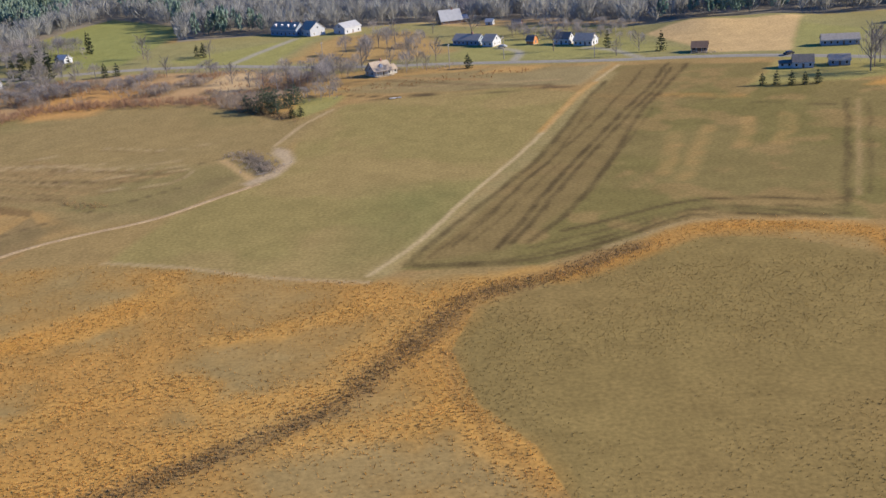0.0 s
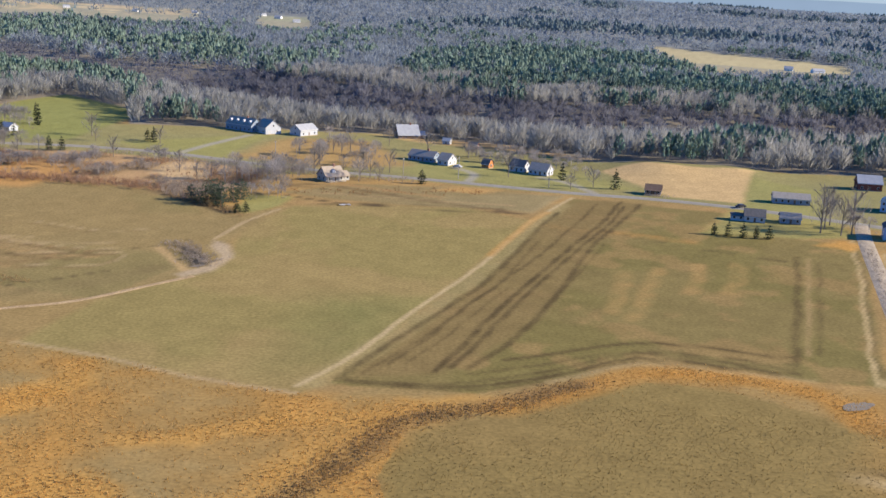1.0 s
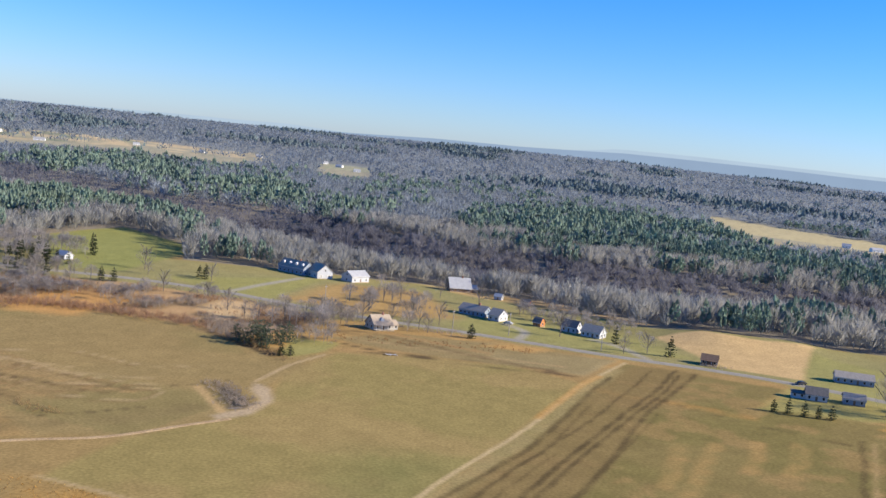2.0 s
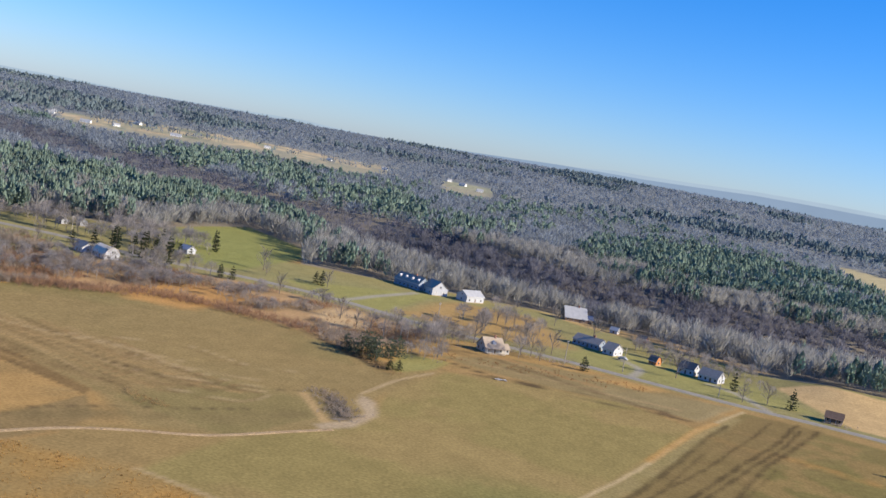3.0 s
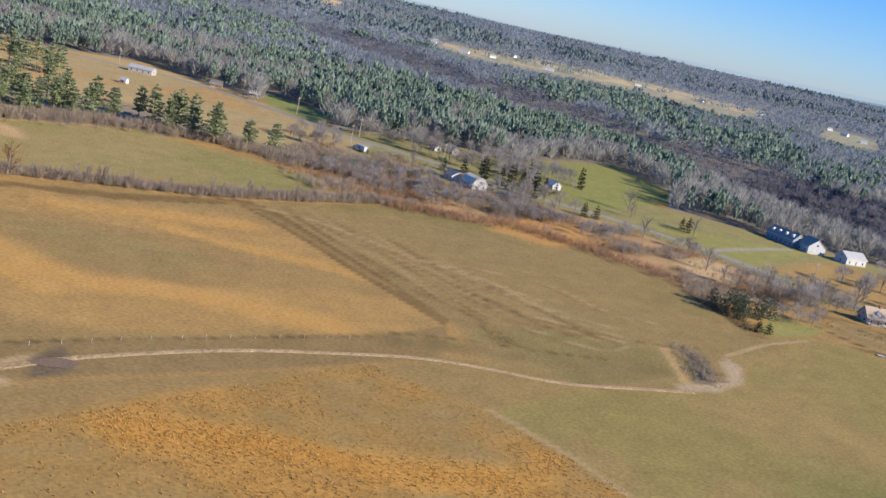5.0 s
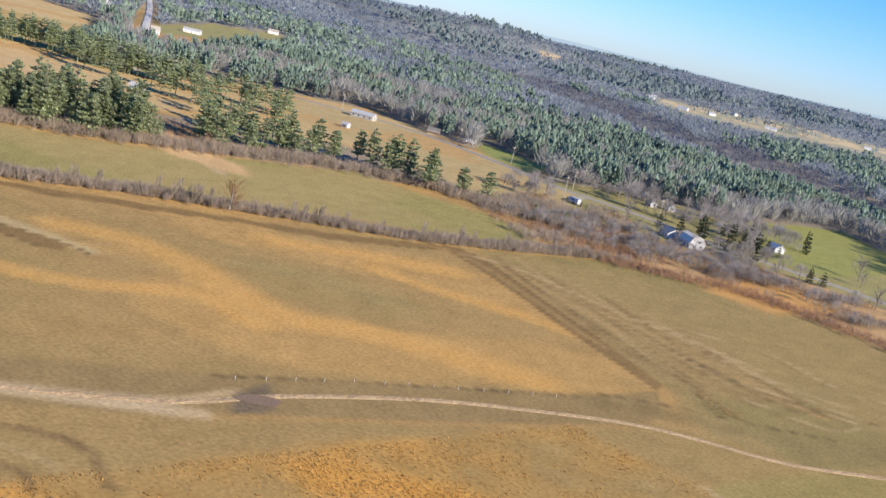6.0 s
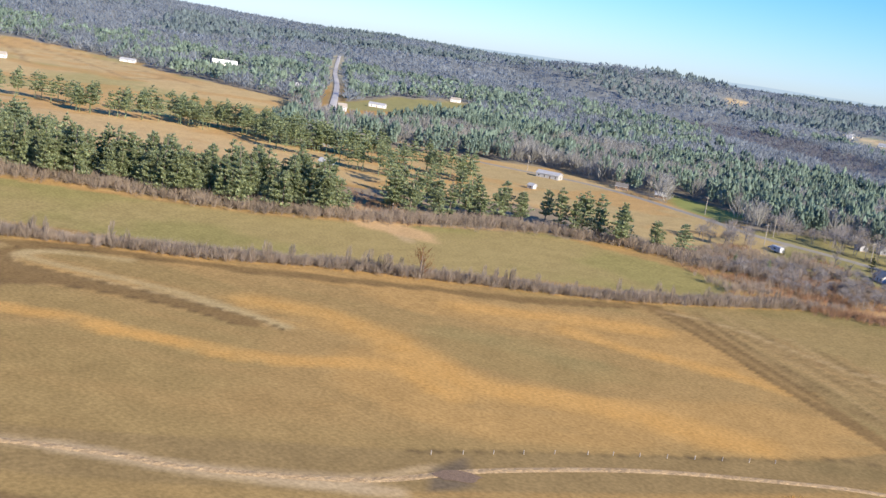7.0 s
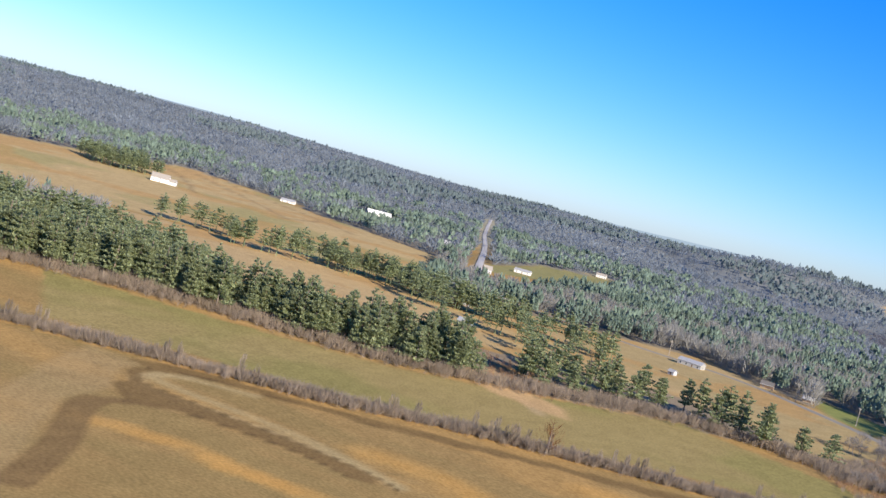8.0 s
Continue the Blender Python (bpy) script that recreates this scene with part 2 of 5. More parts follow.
FAR_HAMLET = [(-719, 2508), (-560, 2527), (-445, 2550), (-480, 2185), (-578, 2198), (-655, 2214)]
FAR_YARD = [(-327, 2379), (-219, 2392), (-190, 2229), (-279, 2211)]
ORANGE_FAR = [(-1211, 391), (-1353, 585), (-1222, 636), (-809, 616), (-700, 520), (-610, 445), (-650, 388), (-690, 330), (-730, 262), (-800, 225), (-1130, 262)]
MID_BAND = [(-700, 290), (-640, 400), (-560, 440), (-430, 370), (-400, 345), (-440, 300), (-480, 235), (-560, 235)]
FAR_ROAD = [(-700, 570), (-772, 625), (-1000, 800), (-1139, 905), (-1450, 1135), (-1900, 1480)]
ORANGE_MID = [(-659, 309), (-628, 382), (-581, 434), (-540, 408), (-540, 348)]
CLEARING_MID = [(-553, 432), (-549, 575), (-519, 632), (-420, 597), (-352, 560), (-300, 500), (-310, 455), (-381, 450), (-425, 365)]
CLEARING_LONG = [(-780, 640), (-862, 707), (-1032, 912), (-1034, 1063), (-812, 728)]
GREEN_PATCH = [(-436, 637), (-392, 623), (-351, 605), (-340, 560), (-380, 575)]
HILL_FIELD = [(-1539, 2356), (-1467, 2402), (-1442, 2241)]
HOMES = [(-300, 470), (-320, 560), (-290, 610), (-250, 620), (-200, 600), (-95, 625), (0, 645), (95, 560), (170, 545), (250, 545), (250, 380), (-80, 400)]
FIELDS = [(-470, 60), (-450, 162), (-409, 233), (-365, 283), (-348, 335), (-314, 416), (-272, 431), (-238, 416), (-207, 405), (-158, 437), (-86, 421), (-40, 470), (200, 420), (300, 380), (300, -200), (-470, -200)]
WILD = [(-250, 417), (-236, 480), (-203, 500), (-150, 512), (-95, 505), (-60, 480), (-60, 440), (-81, 409), (-104, 432), (-161, 441), (-207, 405)]
GREEN_FIELD = [(-83, 239), (-21, 215), (-17, 220), (5, 282), (45, 396), (21, 416), (-8, 412), (-41, 405), (-53, 359), (-51, 315), (-76, 273)]
GREEN_DEEP = [(-22, 284), (1, 284), (-8, 241), (-25, 231)]
PLOUGH = [(-15, 221), (5, 280), (45, 391), (66, 447), (124, 429), (103, 391), (156, 377), (103, 231), (86, 234), (55, 248), (38, 232), (15, 219)]
ROUND_FIELD = [(51, 229), (66, 226), (82, 213), (89, 198), (73, 148), (58, 100), (20, 90), (8, 142), (0, 157), (-4, 178), (1, 198), (18, 208)]
STRIP_FIELD = [(-431, 179), (-383, 239), (-353, 281), (-342, 315), (-335, 345), (-322, 400), (-295, 405), (-238, 416), (-221, 369), (-253, 334), (-275, 286), (-305, 230), (-333, 197), (-356, 159)]
HEDGE = [(-375, 95), (-339, 154), (-317, 190), (-295, 224), (-282, 255), (-267, 279), (-250, 305), (-231, 336), (-218, 371), (-207, 405)]
DITCH = [(-60, 130), (-37, 147), (-23, 160), (-18, 169), (-10, 183), (-5, 196), (3, 205), (19, 212), (37, 227)]
YARD_RIGHT = [(140, 480), (163, 520), (188, 491), (167, 439), (160, 390), (135, 383), (103, 388), (131, 442)]
BANDS = [(4.0, [(-92, 190), (-76, 198), (-67, 215), (-64, 227)]), (5.0, [(-100, 145), (-79, 155), (-64, 167), (-50, 172), (-42, 162), (-30, 167)]), (7.0, [(-66, 137), (-51, 145), (-40, 154), (-23, 166), (-14, 183), (-5, 198)]),
         (7.0, [(-28, 148), (-14, 151), (-2, 156), (7, 136), (22, 127)]), (4.0, [(1, 186), (-4, 166), (0, 149), (7, 133)]), (5.0, [(-25, 198), (-12, 202), (3, 208), (19, 213)]), (4.0, [(-46, 191), (-30, 197), (-21, 203)]), (7.0, [(-116, 173), (-101, 186), (-86, 194), (-70, 209)])]
SLOPE = [(-330, 425), (-310, 520), (-240, 520), (-190, 480), (-190, 400), (-260, 425)]
ROADSIDE = [(-600, 500), (-530, 560), (-450, 585), (-364, 560), (-290, 535), (-262, 470), (-280, 445), (-310, 452), (-420, 480)]
LAWNS = [(-5, 500), (15, 550), (75, 530), (100, 478), (60, 470), (20, 482)]
BELT = [(-470, 60), (-440, 170), (-400, 238), (-362, 283), (-349, 325), (-300, 425), (-265, 455), (-310, 455), (-380, 450), (-420, 350), (-450, 290), (-490, 225), (-560, 225), (-640, 150), (-620, 60)]
OPEN = [FIELD_GREEN_HILL, LAWN_HILL, YELLOW_FIELD, FAR_YELLOW, FAR_FIELDS, FAR_HAMLET, FAR_YARD, ORANGE_FAR, ORANGE_MID, CLEARING_MID, CLEARING_LONG, GREEN_PATCH, MID_BAND, ROADSIDE]


def wooded(x, y):
    """How thickly woods grow, 0 to 1."""
    r = np.hypot(x + 10, y - 40)
    w = np.ones(np.shape(x)) * (r > 380)
    for poly in [HOMES, FIELDS, BELT, HILL_FIELD, WILD, SLOPE]:
        w = w * (1 - inside(x, y, poly))
    # clearings are drawn out towards the camera, so their ground shows over the trees
    for k in (1.0, 1.06, 1.12, 1.18):
        px, py = -10 + (x + 10) * k, 40 + (y - 40) * k
        for poly in OPEN:
            w = w * (1 - inside(px, py, poly))
    spotty = fbm(x, y, 70, 2, 95) > 0.42
    for poly in (FAR_FIELDS, FAR_HAMLET):
        w = np.maximum(w, 0.75 * inside(x, y, poly) * spotty)
    # trees are taken out of the camera's line to the far homes
    for hx, hy, gap in ((-1258, 815, 34), (-1010, 760, 22), (-772, 635, 16), (-1041, 1018, 24), (-1163, 636, 22)):
        for k in (1.0, 0.97, 0.94, 0.91):
            w = w * (np.hypot(x + 10 - (hx + 10) * k, y - 40 - (hy - 40) * k) > gap)
    return w * (near_line(x, y, FAR_ROAD)[0] > 12) * (near_line(x, y, ROAD)[0] > 9)



# ---- ground ----
def mesh_from(name, verts, faces, material, smooth_faces=True):
    me = bpy.data.meshes.new(name)
    verts, faces = np.asarray(verts, np.float32), np.asarray(faces, np.int32)
    n = faces.shape[1]
    me.vertices.add(len(verts))
    me.vertices.foreach_set("co", verts.ravel())
    me.loops.add(faces.size)
    me.loops.foreach_set("vertex_index", faces.ravel())
    me.polygons.add(len(faces))
    me.polygons.foreach_set("loop_start", np.arange(0, faces.size, n, dtype=np.int32))
    me.polygons.foreach_set("use_smooth", np.full(len(faces), smooth_faces))
    me.update(calc_edges=True)
    me.materials.append(material)
    return me


heads = np.radians(np.r_[np.arange(-30, 86, 0.165), np.arange(86, 330, 4.0)])
near_rings = [80.0]
while near_rings[-1] < 1140:
    near_rings.append(near_rings[-1] * (1 + min(4e-5 * near_rings[-1], 0.0085)))
radii = np.r_[np.linspace(0.02, 75, 12), near_rings, np.geomspace(1155, 4950, 70)]
HH, RR = np.meshgrid(heads, radii)
GX, GY = -10 - np.sin(HH) * RR, 40 + np.cos(HH) * RR
GZ = height(GX, GY)
nr, nh = GX.shape
idx = np.arange(nr * nh).reshape(nr, nh)
quads = np.stack([idx[:-1], np.roll(idx, -1, 1)[:-1], np.roll(idx, -1, 1)[1:], idx[1:]], -1).reshape(-1, 4)[:, ::-1]


def cover(x, y):
    """The colour of the land's cover: dry grass, green fields, ploughing, leaf litter, wheel tracks, far haze tint."""
    n1, n2, n3, n4 = fbm(x, y, 60, 4, 1), fbm(x, y, 18, 4, 2), fbm(x, y, 5, 3, 3), fbm(x, y, 2.2, 2, 4)
    # bands of dry grass lie along the fall of the field
    sx, sy = 0.80 * x + 0.60 * y, -0.60 * x + 0.80 * y
    n5 = fbm(sx / 3.2, sy, 22, 4, 6)
    wx, wy = 7 * (n2 - 0.5) + 3 * (n3 - 0.5), 7 * (fbm(x, y, 18, 3, 12) - 0.5) + 3 * (n4 - 0.5)
    c = np.zeros(x.shape + (3,)) + (0.31, 0.205, 0.08)

    def lay(color, w):
        c[...] += (np.array(color) - c) * np.clip(w, 0, 1)[..., None]

    def patch(color, poly, edge=5.0, much=1.0, ragged=1.0):
        xs, ys = [p[0] for p in poly], [p[1] for p in poly]
        s = (x > min(xs) - 20) & (x < max(xs) + 20) & (y > min(ys) - 20) & (y < max(ys) + 20)
        px, py = x[s] + wx[s] * ragged, y[s] + wy[s] * ragged
        d, _ = near_line(px, py, poly + poly[:1])
        w = np.zeros(x.shape)
        w[s] = np.clip(0.5 + np.where(inside(px, py, poly), d, -d) / edge, 0, 1)
        lay(color, w * much)
        return w

    def stroke(color, width, much, *pts, ragged=0.12, broken=0.35, crisp=0.0):
        line = curve_pts(pts, 6.0) if len(pts) > 2 else list(pts)
        xs, ys = [p[0] for p in line], [p[1] for p in line]
        s = (x > min(xs) - 15) & (x < max(xs) + 15) & (y > min(ys) - 15) & (y < max(ys) + 15)
        d, _ = near_line(x[s] + wx[s] * ragged, y[s] + wy[s] * ragged, line)
        w = np.zeros(x.shape)
        w[s] = (np.clip(0.5 + (width - d) / crisp, 0, 1) if crisp else np.clip(1.4 - d / width * 1.4, 0, 1)) * (1 - broken * np.clip((n3[s] - 0.35) * 3, 0, 1))
        lay(color, w * much)

    STRAW, OLIVE, LAWN = (0.47, 0.275, 0.09), (0.235, 0.18, 0.07), (0.27, 0.25, 0.085)
    SOIL, DARK, PALE = (0.20, 0.13, 0.056), (0.085, 0.06, 0.033), (0.43, 0.315, 0.165)
    # open dry fields with banded straw
    lay(STRAW, np.clip((n5 - 0.53) * 4 + (n2 - 0.5) * 1.2, 0, 0.36))
    lay(OLIVE, np.clip((0.43 - n5) * 4 + (n1 - 0.5), 0, 0.4))
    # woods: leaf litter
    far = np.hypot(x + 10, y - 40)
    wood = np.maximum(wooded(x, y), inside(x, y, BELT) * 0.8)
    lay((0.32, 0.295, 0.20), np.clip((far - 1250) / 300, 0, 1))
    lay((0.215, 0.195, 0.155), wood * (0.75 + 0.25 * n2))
    # far litter is tinted blue-grey with distance, like the hazed far twigs
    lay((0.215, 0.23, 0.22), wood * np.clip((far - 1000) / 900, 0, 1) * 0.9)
    # near corner of rough grass
    rough = patch((0.32, 0.20, 0.067), [(-150, 60), (-130, 150), (-112, 240), (-84, 240), (-21, 215), (20, 212), (60, 240), (100, 225), (80, 60)], 6)
    lay((0.44, 0.235, 0.06), rough * np.clip((fbm(x, y, 20, 4, 31) - 0.46) * 4, 0, 0.7))
    lay((0.28, 0.205, 0.085), rough * np.clip((0.44 - fbm(x, y, 20, 4, 31)) * 4, 0, 0.7))
    for wide, line in BANDS:
        stroke((0.50, 0.275, 0.07), wide * 1.3, 0.75, *line, ragged=1.2, broken=0.3)
    patch((0.235, 0.165, 0.06), ROUND_FIELD, 4, 0.95, 0.5)
    lay((0.225, 0.165, 0.058), inside(x, y, ROUND_FIELD) * np.clip((n1 - 0.45) * 4, 0, 0.7))
    stroke((0.44, 0.22, 0.05), 6.0, 0.75, (19, 211), (36, 223), (53, 236), (70, 234), (87, 224), (91, 201), broken=0.3)
    stroke((0.19, 0.125, 0.055), 4.0, 0.75, *DITCH, ragged=0.9, broken=0.5)
    stroke((0.16, 0.10, 0.045), 2.0, 0.3, (-5, 178), (-3, 161), (3, 143), (12, 120), ragged=0.4)
    # green field and ploughed field
    patch((0.262, 0.205, 0.074), GREEN_FIELD, 3, 1.0, 0.25)
    lay((0.30, 0.215, 0.085), inside(x, y, GREEN_FIELD) * np.clip((fbm(x, y, 30, 4, 41) - 0.5) * 6, 0, 0.7))
    patch((0.165, 0.165, 0.055), GREEN_DEEP, 26, 0.65, 1.0)
    patch((0.205, 0.158, 0.058), PLOUGH, 3, 1.0, 0.25)
    lay((0.175, 0.145, 0.048), inside(x, y, PLOUGH) * np.clip((fbm(x, y, 35, 3, 43) - 0.5) * 6, 0, 0.7))
    lay((0.31, 0.20, 0.08), inside(x, y, PLOUGH) * np.clip((fbm(x, y, 14, 4, 44) - 0.58) * 7, 0, 0.5))
    stroke((0.42, 0.23, 0.07), 5.0, 0.5, (50, 388), (62, 382), (76, 379), (95, 370), ragged=0.8, broken=0.7)
    patch((0.32, 0.25, 0.12), [(9, 438), (49, 455), (64, 453), (46, 411), (23, 420)], 3, 0.9, 0.3)
    stroke(DARK, 1.2, 0.8, (-45, 408), (-8, 416), (21, 418), (46, 406))
    stroke((0.40, 0.25, 0.10), 3.0, 0.6, (-42, 412), (0, 428), (30, 446), (64, 456))
    stroke(DARK, 1.5, 0.9, (-60, 420), (-51, 429), (-34, 419), (-18, 413), (12, 409), (40, 409))
    patch((0.245, 0.19, 0.085), [(-50, 432), (-20, 420), (20, 416), (44, 412), (62, 452), (20, 462), (-20, 462)], 4, 0.8, 0.6)
    stroke((0.36, 0.25, 0.12), 2.0, 0.7, (-40, 436), (0, 430), (40, 425))
    RUT = (0.095, 0.068, 0.03)
    patch((0.215, 0.15, 0.06), [(-12, 224), (8, 230), (26, 257), (43, 300), (62, 360), (86, 420), (94, 442), (76, 446), (66, 440), (46, 385), (18, 297)], 4, 0.75, 0.4)
    stroke((0.34, 0.265, 0.115), 4.5, 0.65, (-18, 221), (-7, 245), (8, 281), (29, 339), (44, 388), (60, 430), ragged=0.3, broken=0.4)
    stroke((0.45, 0.34, 0.17), 1.1, 0.95, (-21, 219), (-11, 239), (1, 273), (24, 332), (43, 392), (67, 450), broken=0.15)
    stroke((0.44, 0.25, 0.075), 2.0, 0.75, (26, 340), (43, 392), (52, 414), broken=0.2)
    RUTS = [(1.5, 0.85, ((-13, 224), (-3, 250), (18, 297), (36, 351), (46, 385), (56, 415))), (1.0, 0.7, ((-3, 235), (5, 254), (15, 280), (31, 319), (45, 352), (62, 400), (74, 436))),
            (1.3, 0.95, ((7, 231), (18, 264), (35, 310), (52, 353), (69, 396), (82, 435), (86, 445))), (1.2, 0.85, ((10, 233), (21, 264), (38, 310), (55, 353), (72, 396), (85, 435))),
            (1.4, 0.85, ((14, 234), (26, 257), (41, 297), (61, 360), (85, 420), (92, 440))), (0.9, 0.5, ((-8, 228), (10, 268), (25, 305), (44, 365))), (0.8, 0.45, ((30, 268), (47, 312), (66, 365))), (0.8, 0.4, ((1, 236), (12, 262), (28, 302)))]
    for wide, much, line in RUTS:
        stroke(RUT, wide, much, *line, ragged=0.22, broken=0.45)
    for side, much in ((0, 0.95), (3.2, 0.7), (-2.4, 0.5)):
        stroke(RUT, 1.3, much, (-11, 223 + side * 0.3), (6, 221 + side * 0.5), (21, 225 + side), (34, 233 + side), (52, 245 + side), (67, 242 + side), (86, 238 + side), ragged=0.25, broken=0.4)
    stroke(RUT, 1.3, 0.85, (22, 240), (36, 247), (51, 255), (65, 256), (88, 249), ragged=0.2)
    stroke(RUT, 1.0, 0.6, (14, 230), (30, 238), (48, 248), (66, 249), (86, 244), ragged=0.25, broken=0.5)
    stroke((0.40, 0.29, 0.13), 1.6, 0.6, (30, 227), (52, 241), (68, 238), (88, 234), broken=0.4)
    stroke(RUT, 1.5, 0.7, (126, 354), (106, 296), (90, 251), (87, 243), ragged=0.25)
    stroke((0.36, 0.25, 0.11), 1.2, 0.6, (129, 352), (109, 296), (93, 251), broken=0.5)
    stroke(RUT, 1.0, 0.5, (132, 350), (112, 296), (96, 252), ragged=0.25, broken=0.5)
    stroke(RUT, 1.2, 0.55, (58, 388), (76, 376), (92, 362), (120, 347), ragged=0.4, broken=0.5)
    for ax, ay, bx, by in ((65, 326, 52, 282), (75, 330, 57, 277), (89, 337, 79, 304), (102, 340, 90, 304)):
        stroke((0.42, 0.265, 0.095), 3.6, 0.5, (ax, ay), ((ax + bx) / 2 + 1, (ay + by) / 2), (bx, by), ragged=0.5, broken=0.75)
    stroke(PALE, 1.2, 0.75, (-84, 240), (-62, 232), (-42, 222), (-21, 215), broken=0.3)
    # western fields
    patch((0.265, 0.195, 0.08), [(-226, 356), (-178, 326), (-117, 290), (-95, 268), (-76, 275), (-52, 315), (-53, 359), (-41, 405), (-60, 385), (-80, 410), (-104, 430), (-158, 437), (-207, 405)], 4, 0.9, 0.4)
    lay((0.22, 0.175, 0.068), inside(x, y, [(-226, 356), (-117, 290), (-76, 275), (-52, 340), (-80, 410), (-158, 437), (-207, 405)]) * np.clip((n1 - 0.5) * 6, 0, 0.8))
    patch((0.28, 0.19, 0.08), [(-222, 345), (-178, 352), (-130, 345), (-95, 322), (-112, 288), (-140, 300), (-180, 322)], 8, 0.6, 1.0)
    for k in range(9):
        stroke(((0.37, 0.255, 0.115), (0.165, 0.11, 0.05), (0.30, 0.19, 0.08))[k % 3], 1.3, 0.7, (-210 + 9 * k, 362 - 1.5 * k), (-170 + 8 * k, 334 - 0.5 * k), (-120 + 5 * k, 300 + 3 * k), ragged=0.5, broken=0.55)
    patch((0.28, 0.195, 0.078), [(-215, 118), (-160, 190), (-126, 251), (-95, 262), (-84, 240), (-115, 235), (-130, 150), (-150, 60), (-230, 60)], 5, 0.6, 0.6)
    stroke(SOIL, 2.2, 0.6, (-212, 352), (-198, 341), (-140, 307), (-118, 301), (-102, 313), (-84, 322))
    stroke(PALE, 1.6, 0.5, (-150, 345), (-128, 342), (-110, 333), (-88, 337))
    stroke(DARK, 1.0, 0.45, (-150, 330), (-110, 318), (-80, 330), (-66, 345))
    # broad bands of orange grass down the slope
    for wide, line in ((11, ((-248, 214), (-221, 224), (-187, 222), (-170, 231), (-151, 245), (-130, 252))), (9, ((-232, 271), (-217, 291), (-202, 312))), (6, ((-234, 165), (-225, 173), (-206, 189), (-194, 210), (-176, 214))), (7, ((-205, 285), (-185, 290), (-164, 298), (-149, 302))), (5, ((-258, 143), (-245, 160), (-236, 166), (-224, 173)))):
        stroke((0.50, 0.285, 0.085), wide, 0.8, *line, ragged=1.0, broken=0.3)
    stroke((0.27, 0.21, 0.085), 9, 0.6, (-215, 245), (-200, 255), (-182, 262), ragged=1.0)
    # broad worn strip with the pale track, its wet ruts and stake line
    patch((0.24, 0.168, 0.072), [(-205, 100), (-183, 134), (-169, 159), (-152, 189), (-136, 227), (-120, 260), (-116, 284), (-106, 268), (-107, 251), (-115, 231), (-132, 191), (-142, 169), (-153, 148), (-166, 126), (-195, 90)], 1.6, 0.95, 0.12)
    stroke(DARK, 0.9, 0.7, (-155, 183), (-147, 202), (-136, 226), (-121, 258), broken=0.5)
    stroke((0.36, 0.22, 0.08), 1.6, 0.7, (-142, 169), (-132, 191), (-115, 231), (-107, 251), broken=0.4)
    stroke((0.195, 0.145, 0.062), 7.0, 0.6, (-118, 258), (-108, 270), (-95, 280), (-80, 292), (-68, 308), ragged=0.4, broken=0.4)
    stroke(DARK, 0.8, 0.6, (-121, 262), (-108, 279), (-94, 290), (-80, 303), ragged=0.3, broken=0.5)
    stroke(PALE, 2.2, 0.8, (-150, 160), (-148, 172), (-147, 183), ragged=0.3, broken=0.3)
    stroke((0.47, 0.355, 0.20), 3.2, 0.85, (-177, 130), (-163, 144), (-154, 154), (-147, 164), (-142, 170), broken=0.25)
    patch((0.14, 0.108, 0.07), [(-147, 183), (-148, 192), (-138, 184), (-140, 176)], 2, 0.9, 0.4)
    stroke((0.155, 0.10, 0.047), 1.6, 0.8, (-168, 112), (-158, 122), (-153, 134), (-145, 143), (-137, 146), (-127, 142), broken=0.3)
    stroke((0.155, 0.10, 0.047), 1.2, 0.7, (-158, 106), (-149, 118), (-143, 128), (-136, 134), (-130, 132), broken=0.3)
    stroke((0.37, 0.27, 0.13), 1.4, 0.5, (-162, 108), (-152, 126), (-143, 136), (-134, 139), broken=0.3)
    stroke((0.46, 0.23, 0.05), 7.0, 0.7, (-116, 173), (-101, 186), (-86, 194), (-70, 209), ragged=0.8)
    # turning loop and headland track beside the hedge
    patch((0.38, 0.275, 0.135), [(-330, 166), (-312, 176), (-303, 166), (-285, 158), (-268, 143), (-239, 128), (-215, 118), (-225, 108), (-270, 128)], 3, 0.4, 0.4)
    stroke((0.40, 0.30, 0.15), 3.4, 0.6, (-303, 185), (-300, 172), (-288, 168), (-270, 182), (-245, 199), (-226, 205), broken=0.3)
    stroke(SOIL, 3.6, 0.95, (-272, 151), (-264, 145), (-241, 135), (-217, 121), ragged=0.1, broken=0.1, crisp=1.4)
    stroke(SOIL, 2.3, 0.95, (-269, 175), (-273, 161), (-272, 151), broken=0.1, crisp=1.2)
    TREAD, RIM = (0.185, 0.12, 0.05), (0.12, 0.08, 0.036)
    stroke((0.41, 0.315, 0.15), 3.2, 0.75, (-226, 206), (-252, 199), (-270, 190), (-288, 178), (-300, 174), (-303, 182), (-292, 200), broken=0.2)
    patch(TREAD, [(-294, 168), (-283, 174), (-267, 184), (-252, 194), (-231, 203), (-226, 199), (-229, 195), (-244, 190), (-257, 181), (-269, 170), (-274, 158), (-290, 160)], 1.2, 0.9, 0.12)
    stroke(RIM, 0.9, 0.8, (-294, 168), (-283, 174), (-267, 184), (-252, 194), (-231, 203), (-224, 204), ragged=0.15, broken=0.3)
    stroke(RIM, 0.9, 0.8, (-274, 158), (-269, 170), (-257, 181), (-244, 190), (-229, 195), ragged=0.15, broken=0.3)
    stroke(TREAD, 1.8, 0.9, (-294, 168), (-303, 170), (-308, 178), (-304, 191), broken=0.15, crisp=1.2)
